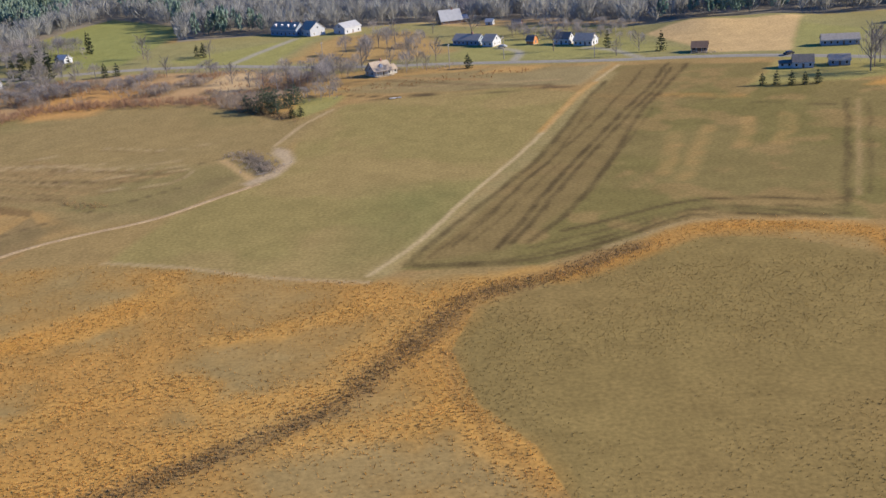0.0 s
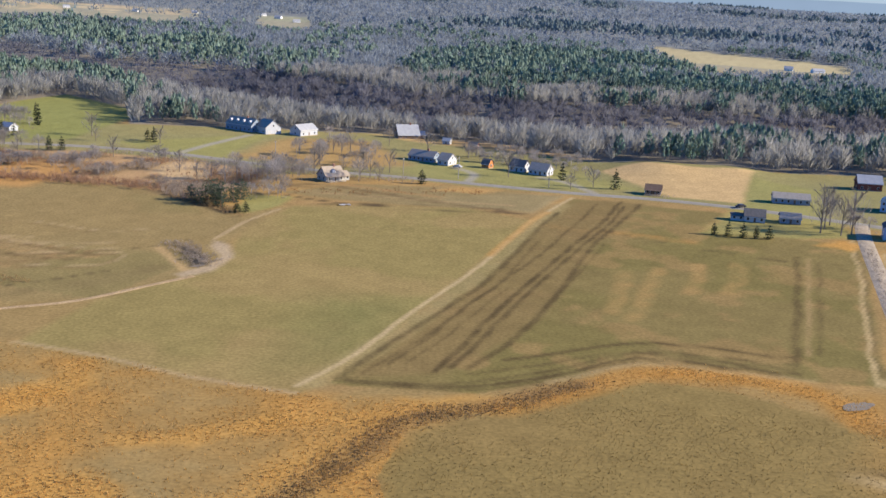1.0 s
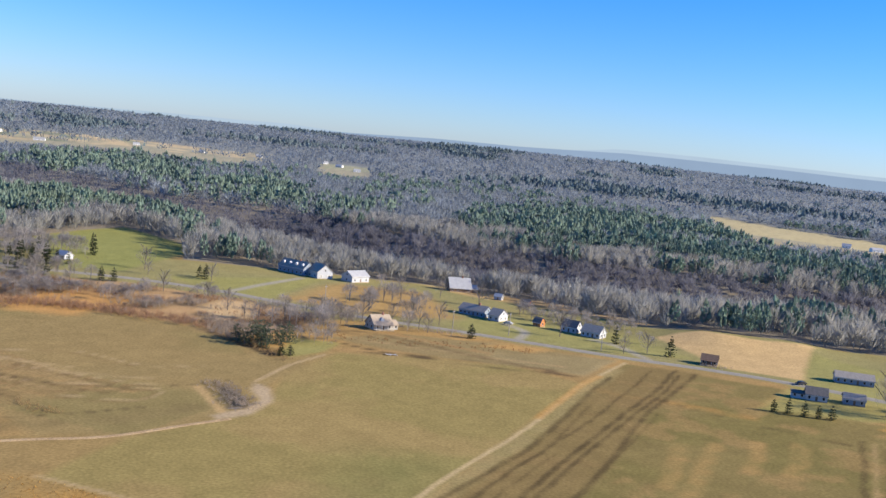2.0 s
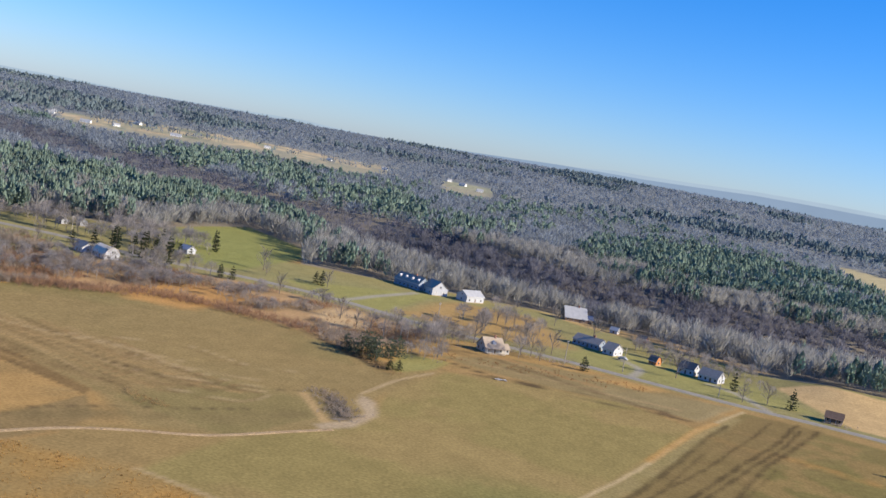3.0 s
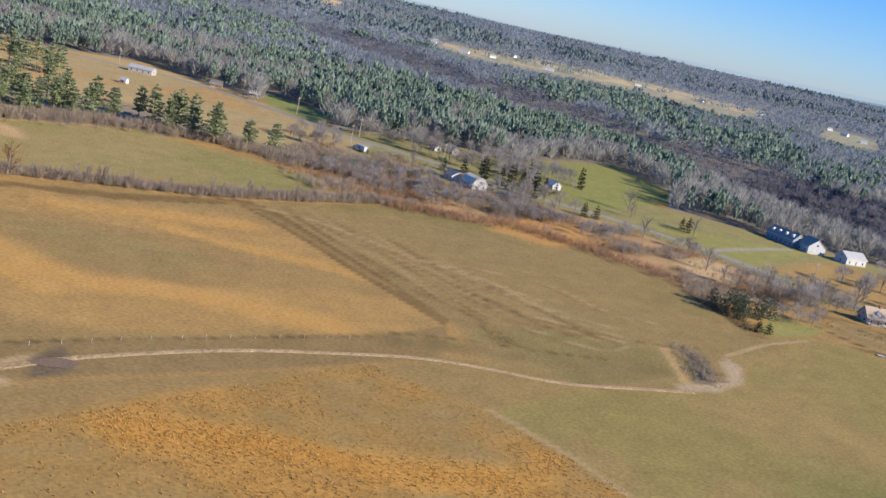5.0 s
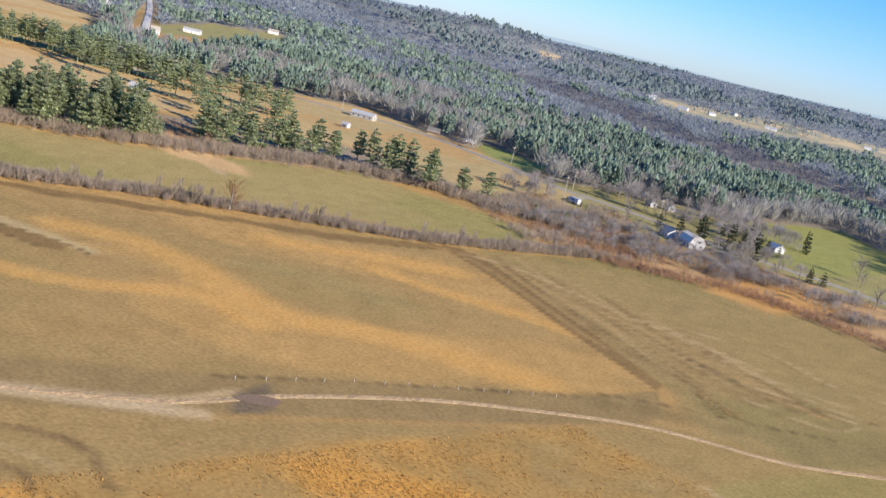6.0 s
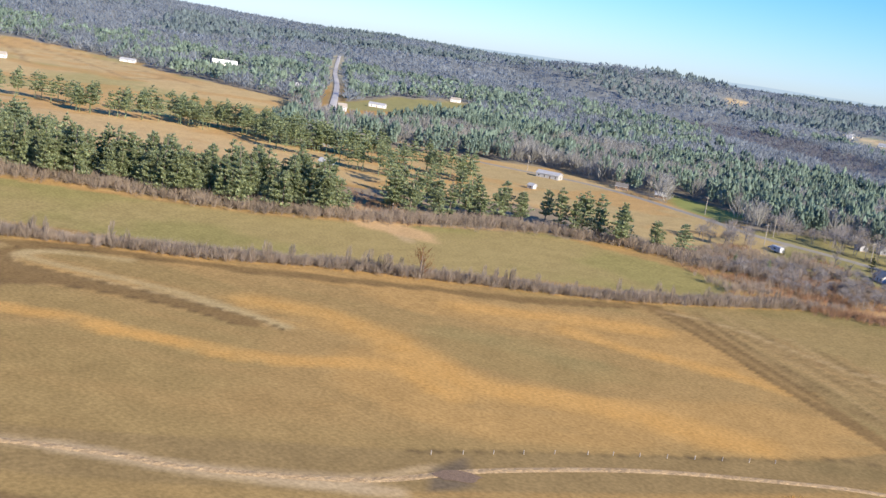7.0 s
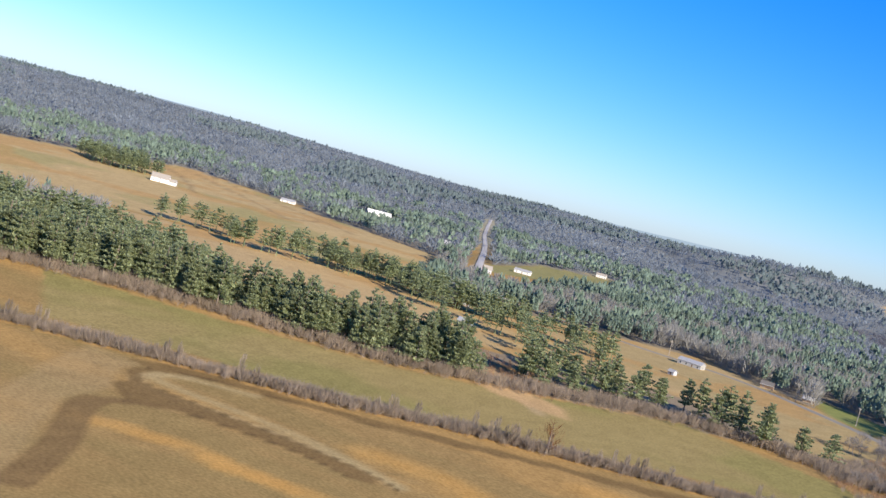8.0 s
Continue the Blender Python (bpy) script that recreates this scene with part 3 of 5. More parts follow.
    patch(TREAD, [(-318, 172), (-312, 194), (-297, 210), (-284, 227), (-274, 245), (-252, 280), (-240, 300), (-230, 324), (-223, 345), (-207, 341), (-176, 324), (-144, 306), (-118, 290), (-116, 284), (-152, 302), (-175, 315), (-201, 328), (-219, 335), (-225, 318), (-234, 294), (-248, 276), (-267, 241), (-279, 223), (-292, 207), (-304, 191), (-309, 176)], 1.4, 0.9, 0.15)
    for line in (((-309, 176), (-304, 191), (-292, 207), (-279, 223), (-267, 241), (-248, 276), (-234, 294), (-225, 318), (-219, 335), (-201, 328), (-175, 315), (-152, 302), (-116, 284)), ((-230, 324), (-222, 343), (-207, 340), (-176, 323), (-144, 305))):
        stroke(RIM, 0.9, 0.75, *line, ragged=0.15, broken=0.4)
    stroke((0.36, 0.24, 0.095), 1.6, 0.6, (-240, 305), (-228, 331), (-210, 335), (-180, 321), (-140, 300), ragged=0.3, broken=0.5)
    for k in range(5):
        stroke((RIM, (0.38, 0.25, 0.10), TREAD)[k % 3], 1.1, 0.65, (-205 + 7 * k, 345 - 2 * k), (-170 + 8 * k, 326 + k), (-135 + 8 * k, 308 + 3 * k), (-112 + 7 * k, 298 + 5 * k), ragged=0.4, broken=0.5)
    stroke((0.40, 0.29, 0.14), 1.4, 0.7, (-222, 337), (-196, 347), (-162, 342), (-113, 340), broken=0.3)
    stroke(SOIL, 1.2, 0.7, (-220, 334), (-196, 343), (-162, 337), (-120, 334), broken=0.3)
    stroke((0.48, 0.29, 0.11), 1.8, 0.8, *[(p + 2.0, q - 1.0) for p, q in HEDGE], broken=0.2)
    # strip between hedge and pines
    patch((0.30, 0.235, 0.095), STRIP_FIELD, 4, 0.95, 0.3)
    lay((0.245, 0.215, 0.075), inside(x, y, STRIP_FIELD) * np.clip((n1 - 0.48) * 6, 0, 0.8))
    stroke((0.46, 0.29, 0.12), 2.6, 0.8, (-440, 170), (-420, 214), (-391, 241), (-359, 282), (-345, 320), (-335, 355), (-318, 410), (-285, 424), (-238, 414), broken=0.25, ragged=0.4)
    stroke((0.38, 0.285, 0.16), 3.0, 0.7, (-230, 62), (-177, 130), (-163, 144), (-148, 168), broken=0.2)
    stroke(PALE, 4.0, 0.85, (-380, 330), (-356, 328), (-334, 326), (-312, 318), broken=0.3)
    # pond gully, worn bank, path to the road
    stroke((0.46, 0.31, 0.14), 2.2, 0.8, (-73, 332), (-66, 318), (-60, 307), broken=0.2)
    patch((0.40, 0.305, 0.18), [(-58, 336), (-59, 345), (-53, 340), (-50, 323), (-52, 308), (-60, 299), (-62, 303), (-55, 314), (-54, 326)], 2, 1.0, 0.4)
    patch((0.12, 0.10, 0.07), [(-68, 336), (-60, 330), (-55, 314), (-60, 312)], 2, 0.9, 0.4)
    # dark hollow with the evergreens' shade, put into the ground colour
    patch(DARK, [(-90, 416), (-76, 399), (-62, 386), (-56, 388), (-66, 402), (-82, 416)], 2, 0.9, 0.4)
    patch(LAWN, [(-60, 391), (-60, 424), (-43, 425), (-45, 405), (-54, 389)], 3, 0.9, 0.4)
    stroke(PALE, 1.0, 0.9, (-59, 348), (-54, 373), (-45, 399), broken=0.1)
    for line in (((-125, 335), (-98, 329), (-78, 329)), ((-105, 306), (-84, 309), (-80, 322)), ((-118, 318), (-93, 323), (-82, 325)), ((-140, 352), (-120, 362), (-95, 352), (-78, 360))):
        stroke(PALE, 1.0, 0.55, *line)
        stroke(SOIL, 1.2, 0.5, *[(p - 1.5, q - 3) for p, q in line])
    # homes, lawns, wild ground along the road
    DRIVES = [((-106, 522), (-96, 560), (-84, 600)), ((26, 480), (30, 505), (22, 522)), ((78, 462), (70, 490), (60, 503)), ((-215, 527), (-222, 515)), ((-290, 540), (-282, 515))]
    patch((0.235, 0.225, 0.095), [(-300, 470), (-320, 560), (-290, 610), (-250, 620), (-200, 600), (-95, 625), (0, 645), (95, 560), (170, 545), (250, 545), (250, 372), (170, 410), (130, 438), (98, 451), (66, 457), (3, 477), (-34, 482), (-71, 470), (-80, 440)], 6, 0.8, 0.5)
    # dark and rust-brown strips between the field and the homes
    stroke((0.15, 0.10, 0.05), 3.0, 0.75, (-58, 446), (-39, 453), (-21, 448), (-7, 438), (9, 428), (31, 416), (40, 409), ragged=0.6, broken=0.4)
    stroke((0.37, 0.21, 0.085), 3.0, 0.7, (-70, 452), (-48, 462), (-22, 456), (-4, 447), (14, 437), ragged=0.8, broken=0.5)
    stroke((0.13, 0.09, 0.045), 1.6, 0.6, (-66, 440), (-45, 446), (-24, 440), (-8, 430), ragged=0.5, broken=0.5)
    wild = patch((0.25, 0.165, 0.085), WILD, 6, 0.9)
    lay((0.41, 0.265, 0.125), wild * np.clip((fbm(x, y, 22, 4, 51) - 0.56) * 8, 0, 0.9))
    patch((0.52, 0.37, 0.19), [(-107, 470), (-104, 496), (-90, 500), (-80, 462), (-92, 442)], 6, 0.85)
    patch((0.40, 0.24, 0.09), [(-80, 520), (-65, 600), (-20, 605), (0, 520), (-40, 500)], 10, 0.7)
    patch((0.46, 0.255, 0.085), [(-176, 432), (-172, 469), (-147, 484), (-130, 466), (-141, 424), (-162, 418)], 8, 0.85)
    patch(LAWN, LAWN_HILL, 4, 0.95, 0.4)
    patch((0.235, 0.235, 0.075), FIELD_GREEN_HILL, 5, 1.0, 0.4)
    patch(LAWN, LAWNS, 6, 0.75)
    patch(LAWN, YARD_RIGHT, 4, 0.8, 0.4)
    for line in (((156, 385), (132, 317), (114, 269), (101, 231), (84, 180), (68, 140)), ((160, 366), (147, 333), (131, 289), (117, 251), (100, 200))):
        stroke((0.50, 0.37, 0.18), 1.0, 0.85, *line, ragged=0.35, broken=0.5)
        stroke((0.13, 0.095, 0.05), 0.8, 0.6, *[(p + 1.3, q) for p, q in line], ragged=0.35, broken=0.6)
    for drive in DRIVES:
        stroke((0.34, 0.31, 0.26), 3.0, 0.8, *drive, broken=0.15)
    patch((0.48, 0.335, 0.155), YELLOW_FIELD, 3, 1.0, 0.4)
    patch((0.48, 0.26, 0.07), [(138, 372), (150, 384), (158, 378), (150, 366)], 4, 0.9)
    patch((0.46, 0.27, 0.09), [(10, 452), (22, 466), (38, 460), (30, 448)], 6, 0.8)
    patch((0.46, 0.30, 0.13), [(-20, 640), (60, 620), (100, 565), (60, 590), (0, 615)], 6, 0.8)
    patch((0.43, 0.365, 0.20), FAR_YELLOW, 14, 1.0)
    patch((0.31, 0.29, 0.20), FAR_HAMLET, 25, 1.0, 2.0)
    patch((0.33, 0.305, 0.20), FAR_FIELDS, 25, 1.0, 2.0)
    strips = fbm((x * 0.5 + y * 0.86) / 0.45, x * 0.86 - y * 0.5, 90, 3, 66)
    lay((0.50, 0.39, 0.23), (inside(x, y, FAR_FIELDS) | inside(x, y, FAR_HAMLET)) * np.clip((strips - 0.5) * 9, 0, 0.9))
    lay((0.21, 0.24, 0.15), (inside(x, y, FAR_FIELDS) | inside(x, y, FAR_YARD)) * np.clip((0.42 - strips) * 9, 0, 0.8))
    patch((0.32, 0.315, 0.20), FAR_YARD, 15, 1.0)
    patch((0.44, 0.325, 0.155), ORANGE_FAR, 10, 1.0)
    lay((0.33, 0.28, 0.12), inside(x, y, ORANGE_FAR) * np.clip((fbm(x, y, 90, 3, 61) - 0.48) * 8, 0, 0.9))
    patch((0.44, 0.315, 0.155), MID_BAND, 8, 1.0)
    patch((0.46, 0.325, 0.155), ORANGE_MID, 8, 1.0)
    patch((0.42, 0.305, 0.145), CLEARING_MID, 8, 1.0)
    patch((0.37, 0.28, 0.13), ROADSIDE, 6, 0.9)
    patch((0.26, 0.24, 0.10), CLEARING_LONG, 10, 1.0)
    patch((0.22, 0.24, 0.08), GREEN_PATCH, 6, 1.0)
    lay((0.42, 0.24, 0.085), (inside(x, y, CLEARING_MID) | inside(x, y, ORANGE_FAR) | inside(x, y, MID_BAND)) * np.clip((fbm(x, y, 45, 4, 63) - 0.53) * 6, 0, 0.5))
    for ax, ay, bx, by in ((-1315, 571, -900, 504), (-1290, 600, -870, 560), (-1340, 540, -980, 450), (-955, 567, -900, 504)):
        stroke((0.22, 0.155, 0.085), 4.0, 0.6, (ax, ay), ((ax + bx) / 2, (ay + by) / 2 + 12), (bx, by), ragged=1.0)
    stroke((0.30, 0.28, 0.21), 7.0, 0.7, *FAR_ROAD)
    # worn bank where a farm way leaves the strip field
    patch((0.50, 0.33, 0.16), [(-362, 320), (-377, 345), (-345, 338), (-322, 337), (-306, 328), (-333, 315)], 4, 0.85, 0.6)
    patch((0.43, 0.25, 0.09), [(-380, 345), (-392, 380), (-352, 360), (-345, 340)], 6, 0.8, 0.8)
    patch((0.48, 0.36, 0.20), HILL_FIELD, 14, 0.9)
    return c * (0.88 + 0.24 * n3)[..., None] * (0.92 + 0.16 * n4)[..., None]


ground_me = mesh_from("ground", np.r_[np.stack([GX, GY, GZ], -1).reshape(-1, 3), [[-10, 40, 0]]], np.r_[quads], M_GROUND)
col = ground_me.attributes.new("cover", "FLOAT_COLOR", "POINT")
rgb = np.ones((nr * nh + 1, 4), np.float32)
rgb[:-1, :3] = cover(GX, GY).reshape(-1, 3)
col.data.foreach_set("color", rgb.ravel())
ground = tagged(new("ground", ground_me), "wide late-autumn farmland with dry and green grass", "ground", kind="structure")


def ribbon(name, pts, width, material, lift, label, category, step=4.0, edge=0.3):
    line = curve_pts(pts, step)
    verts, faces = [], []
    for k, p in enumerate(line):
        a, b = Vector(line[max(k - 1, 0)]), Vector(line[min(k + 1, len(line) - 1)])
        side = Vector((-(b - a).y, (b - a).x)).normalized() * width / 2
        for s in (-1, -0.5, 0, 0.5, 1):
            q = Vector(p) + side * s
            verts.append((q.x, q.y, float(height(q.x, q.y)) + lift - (edge if abs(s) == 1 else 0)))
    for k in range(len(line) - 1):
        for j in range(4):
            faces.append((5 * k + j + 1, 5 * k + j, 5 * k + j + 5, 5 * k + j + 6))
    return tagged(new(name, mesh_from(name, verts, faces, material)), label, category, kind="structure")


ribbon("road", ROAD, 7.5, M_ROAD, 0.25, "grey two-lane country road past the houses", "road")
ribbon("dirt_track", TRACK, 2.0, M_DIRT, 0.07, "pale worn dirt track across the fields", "track", edge=0.06)
ribbon("road", FAR_ROAD, 6.5, M_PALEROAD, 1.0, "straight grey road running into distant woods", "road")
ribbon("river", RIVER, 18.0, M_RIVER, 1.0, "narrow river winding through alder woods", "river", 12.0)
ribbon("gravel_road", LANE, 6.0, M_GRAVEL, 0.25, "pale straight side road beside the fields", "road")

# ---- woods ----
def bare_template(rng, n=48, slim=1.0):
    """A leafless tree one metre high: a pale stem and an oval crown of thin slivers."""
    v, f = [], []
    for k in range(n):
        a = rng.uniform(0, 6.283)
        top = rng.uniform(0.45, 1.0)
        low = top - rng.uniform(0.22, 0.42)
        out = 0.25 * math.sqrt(max(0.02, 1 - ((top - 0.62) / 0.4) ** 2)) * rng.uniform(0.3, 1.1)
        w = rng.uniform(0.004, 0.010) * slim
        if k < 3:
            low, top, out, w = 0.0, rng.uniform(0.75, 0.95), rng.uniform(0, 0.05), 0.010
        b, t = np.array([math.cos(a) * out * 0.3, math.sin(a) * out * 0.3, max(low, 0)]), np.array([math.cos(a) * out, math.sin(a) * out, top])
        s = np.array([-math.sin(a + k), math.cos(a + k), 0]) * w
        i = len(v)
        v += [b, b * 0.5 + t * 0.5 + s * 2 + np.array([math.cos(a), math.sin(a), 0]) * out * 0.15, t]
        f += [(i, i + 1, i + 2)]
    return np.array(v), np.array(f)


def pine_template(rng, tufts=26, big=1.0):
    """A conifer one metre high: needle tufts along an uneven tapering crown."""
    v, f = [], []
    lean = rng.uniform(-0.04, 0.04, 2)
    for k in range(tufts):
        u = ((k + rng.uniform(0, 1)) / tufts) ** 0.85
        z, a = 0.22 + 0.72 * u, k * 2.4 + rng.uniform(-0.5, 0.5)
        rad = (0.03 + 0.17 * math.sin(2.5 * (1 - u) + 0.25)) * rng.uniform(0.45, 1.1)
        out = np.array([math.cos(a), math.sin(a), 0.0])
        p = out * rad + (lean[0] * z, lean[1] * z, z)
        side = np.array([-out[1], out[0], 0.0])
        long, wide = rng.uniform(0.09, 0.16) * big, rng.uniform(0.03, 0.055) * big
        i = len(v)
        v += [p - out * long * 0.7 - (0, 0, 0.03), p + side * wide - (0, 0, 0.02), p - side * wide - (0, 0, 0.02), p + out * long * 0.5 + (0, 0, long * 0.1), p + (0, 0, long * 1.25)]
        f += [(i, i + 1, i + 4), (i + 1, i + 3, i + 4), (i + 3, i + 2, i + 4), (i + 2, i, i + 4)]
    return np.array(v), np.array(f)


def scatter(name, x, y, high, templates, material, rng, label, sink=0.0, widen=(0.9, 1.3)):
    """Many plants in one mesh, each one of the templates, turned and sized."""
    allv, allf, base = [], [], 0
    which = rng.integers(0, len(templates), len(x))
    turn, wide = rng.uniform(0, 6.283, len(x)), rng.uniform(*widen, len(x))
    z = height(x, y) - sink
    for k, (tv, tf) in enumerate(templates):
        s = np.flatnonzero(which == k)
        if not len(s):
            continue
        c, n, h = np.cos(turn[s])[:, None], np.sin(turn[s])[:, None], high[s][:, None]
        w = wide[s][:, None] * h
        vx, vy = (tv[:, 0] * c - tv[:, 1] * n) * w + x[s][:, None], (tv[:, 0] * n + tv[:, 1] * c) * w + y[s][:, None]
        allv.append(np.stack([vx, vy, tv[:, 2] * h + z[s][:, None]], -1).reshape(-1, 3))
        allf.append((tf[None] + (base + np.arange(len(s)) * len(tv))[:, None, None]).reshape(-1, 3))
        base += len(s) * len(tv)
    me = mesh_from(name, np.concatenate(allv), np.concatenate(allf), material, False)
    return tagged(new(name, me), label, "trees", kind="stuff")


rng = np.random.default_rng(4)
BARES = [bare_template(rng, 60, 0.34) for _ in range(10)]
HOME_BARES = [bare_template(rng, 110, 0.24) for _ in range(8)]


def round_template(rng, n=320):
    """A leafless yard tree one metre high: a few limbs and a round head of fine twigs."""
    v, f = [], []
    for k in range(n):
        a, e = rng.uniform(0, 6.283), math.asin(rng.uniform(-0.35, 1.0))
        out = np.array([math.cos(a) * math.cos(e), math.sin(a) * math.cos(e), math.sin(e)])
        tip = out * (0.44, 0.44, 0.42) * rng.uniform(0.7, 1.0) + (0, 0, 0.57)
        low = np.array([0, 0, 0.57]) + (tip - (0, 0, 0.57)) * rng.uniform(0.25, 0.6) - (0, 0, 0.05)
        w = rng.uniform(0.0035, 0.0065)
        if k < 9:
            low, w = np.array([0, 0, 0.12 + 0.03 * k]), 0.007
        if k < 2:
            low, tip, w = np.zeros(3), np.array([0.02 * k, 0.01, 0.7]), 0.016
        side = np.array([-math.sin(a + k), math.cos(a + k), 0.3]) * w
        i = len(v)
        v += [low - side * (k < 9), low * 0.5 + tip * 0.5 + side * 2, tip]
        f += [(i, i + 1, i + 2)]
    return np.array(v), np.array(f)


ROUND_BARES = [round_template(rng) for _ in range(8)]
PINES = [pine_template(rng, 20, 1.05) for _ in range(10)]
FAR_BARES = [bare_template(rng, 18, 2.0) for _ in range(8)]
RIM_BARES = [bare_template(rng, 7, 4.8) for _ in range(6)]
FAR_PINES = [pine_template(rng, 8, 1.6) for _ in range(8)]
RIM_PINES = [pine_template(rng, 3, 2.6) for _ in range(6)]


def sow(r0, r1, spacing):
    """Random places in the ring sector that the clip looks over, thinned to the woods."""
    n = int(radians(114) * (r1**2 - r0**2) / 2 / spacing**2)
    r, h = np.sqrt(rng.uniform(r0**2, r1**2, n)), np.radians(rng.uniform(-29, 85, n))
    x, y = -10 - np.sin(h) * r, 40 + np.cos(h) * r
    keep = rng.uniform(0, 1, n) < wooded(x, y)
    return x[keep], y[keep]


# stands of pine, and stretches where only leafless trees grow
PINE_STANDS = [
    [(-10, 970), (-14, 1176), (20, 1420), (120, 1600), (260, 1620), (335, 1500), (330, 1320), (364, 1255), (345, 1042), (365, 990), (420, 900), (350, 812), (262, 835), (203, 835), (144, 852), (84, 885), (32, 925)],
    [(-620, 1600), (-584, 1850), (-484, 1880), (-377, 1700), (-260, 1650), (-195, 1375), (-178, 1090), (-250, 1180), (-301, 1225), (-353, 1265), (-437, 1290), (-500, 1330)],
    [(-330, 800), (-350, 1000), (-307, 1010), (-245, 960), (-199, 900), (-139, 764), (-150, 690), (-215, 765)],
    [(92, 570), (118, 690), (160, 690), (150, 581), (127, 548), (104, 552)],
    [(-590, 860), (-640, 1040), (-494, 960), (-375, 890), (-329, 880), (-240, 800), (-180, 770), (-144, 722), (-194, 765), (-240, 760), (-270, 690), (-317, 645), (-350, 612), (-403, 640)],
    [(-640, 640), (-780, 880), (-740, 960), (-623, 907), (-520, 790), (-480, 700), (-520, 650)],
    [(-1000, 690), (-900, 640), (-800, 700), (-760, 640), (-700, 640), (-640, 760), (-900, 1000), (-1060, 880)],
    [(-1060, 400), (-1170, 390), (-1190, 460), (-1080, 470)],
    [(-1150, 760), (-1320, 780), (-1420, 1000), (-1250, 980)],
]
BARE_STANDS = [
    [(-846, 1250), (-845, 1500), (-700, 1480), (-436, 1204), (-365, 1110), (-300, 1020), (-360, 980), (-480, 1010), (-640, 1070)],
    [(-160, 640), (-150, 720), (-60, 760), (60, 720), (90, 600), (40, 620), (-40, 640), (-95, 640)],
    [(-60, 900), (-100, 1150), (-20, 1300), (-10, 970)],
    [(-560, 600), (-540, 680), (-470, 690), (-420, 620)],
]


def is_pine(x, y):
    head = np.degrees(np.arctan2(-(x + 10), y - 40))
    far = smooth(1700, 2300, np.hypot(x + 10, y - 40))
    near_p = 1.1 * (fbm(x, y, 150, 3, 21) - 0.5) + 1.1 * (fbm(x, y, 26, 2, 22) - 0.5) - 0.22 + 0.16 * smooth(28, 48, head)
    p = near_p * (1 - far) + far * (1.9 * (fbm(x, y, 330, 4, 23) - 0.5) - 0.19)
    for k, poly in enumerate(PINE_STANDS):
        p = p + (0.31 if k < 2 else 0.21) * in_soft(x, y, poly, 30)
    for poly in BARE_STANDS:
        p = p - 0.4 * in_soft(x, y, poly, 24)
    return p + (0.46 - 0.3 * far) * (rng.uniform(0, 1, np.shape(x)) - 0.5) > 0.09


WOODS = ((400, 1000, 6.1, BARES, PINES, M_BARE), (1000, 2000, 9.2, FAR_BARES, FAR_PINES, M_FAR_BARE_HAZE), (2000, 4850, 19.0, RIM_BARES, RIM_PINES, M_RIM_BARE_HAZE))
for r0, r1, spacing, bares, pines, twig in WOODS:
    x, y = sow(r0, r1, spacing)
    p = is_pine(x, y)
    bank = near_line(x, y, RIVER)[0] + 50 * (fbm(x, y, 90, 2, 71) - 0.5)
    p &= bank > 88
    alder = (bank < 95) & (r1 <= 2000)
    # off the water; the near bank's gap keeps the river in the camera's view
    dry = (near_line(x, y, RIVER)[0] > 11) & ~inside(x, y, [(225, 675), (400, 660), (400, 735), (225, 745)])
    x, y, p, alder = x[dry], y[dry], p[dry], alder[dry]
    # the band by the river is coloured dark in place of bank shade
    if alder.any():
        scatter("alder_woods", x[alder], y[alder], rng.uniform(6, 11, alder.sum()), bares, M_ALDER, rng, "leafless alder woods along the river, darkened for valley shade", widen=(1.5, 2.2) if r1 <= 1000 else (1.8, 2.6))
    x, y, p = x[~alder], y[~alder], p[~alder]
    big = 1.0 if r1 <= 2000 else 1.25
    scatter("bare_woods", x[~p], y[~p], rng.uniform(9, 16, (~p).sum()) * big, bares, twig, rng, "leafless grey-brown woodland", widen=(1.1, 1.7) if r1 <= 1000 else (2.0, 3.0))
    scatter("pine_woods", x[p], y[p], rng.uniform(10, 17, p.sum()) * big, pines, M_WOODPINE if r1 <= 2000 else M_RIM_PINE_HAZE, rng, "dark green pine woodland", widen=(0.75, 1.2) if r1 <= 1000 else (1.0, 1.5))

# far ridges beyond the woods; their own glow stands in for blue air haze
def ridge_glow_material(name, color):
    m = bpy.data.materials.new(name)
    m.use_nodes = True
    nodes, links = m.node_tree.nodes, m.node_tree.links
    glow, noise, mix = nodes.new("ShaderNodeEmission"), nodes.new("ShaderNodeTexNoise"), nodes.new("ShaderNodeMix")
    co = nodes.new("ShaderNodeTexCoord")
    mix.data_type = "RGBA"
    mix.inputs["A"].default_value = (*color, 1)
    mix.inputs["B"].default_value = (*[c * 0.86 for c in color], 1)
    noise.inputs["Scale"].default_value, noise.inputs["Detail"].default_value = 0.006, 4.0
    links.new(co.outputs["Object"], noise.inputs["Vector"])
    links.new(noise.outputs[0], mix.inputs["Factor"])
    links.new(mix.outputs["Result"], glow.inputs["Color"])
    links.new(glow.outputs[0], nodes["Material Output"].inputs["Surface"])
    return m


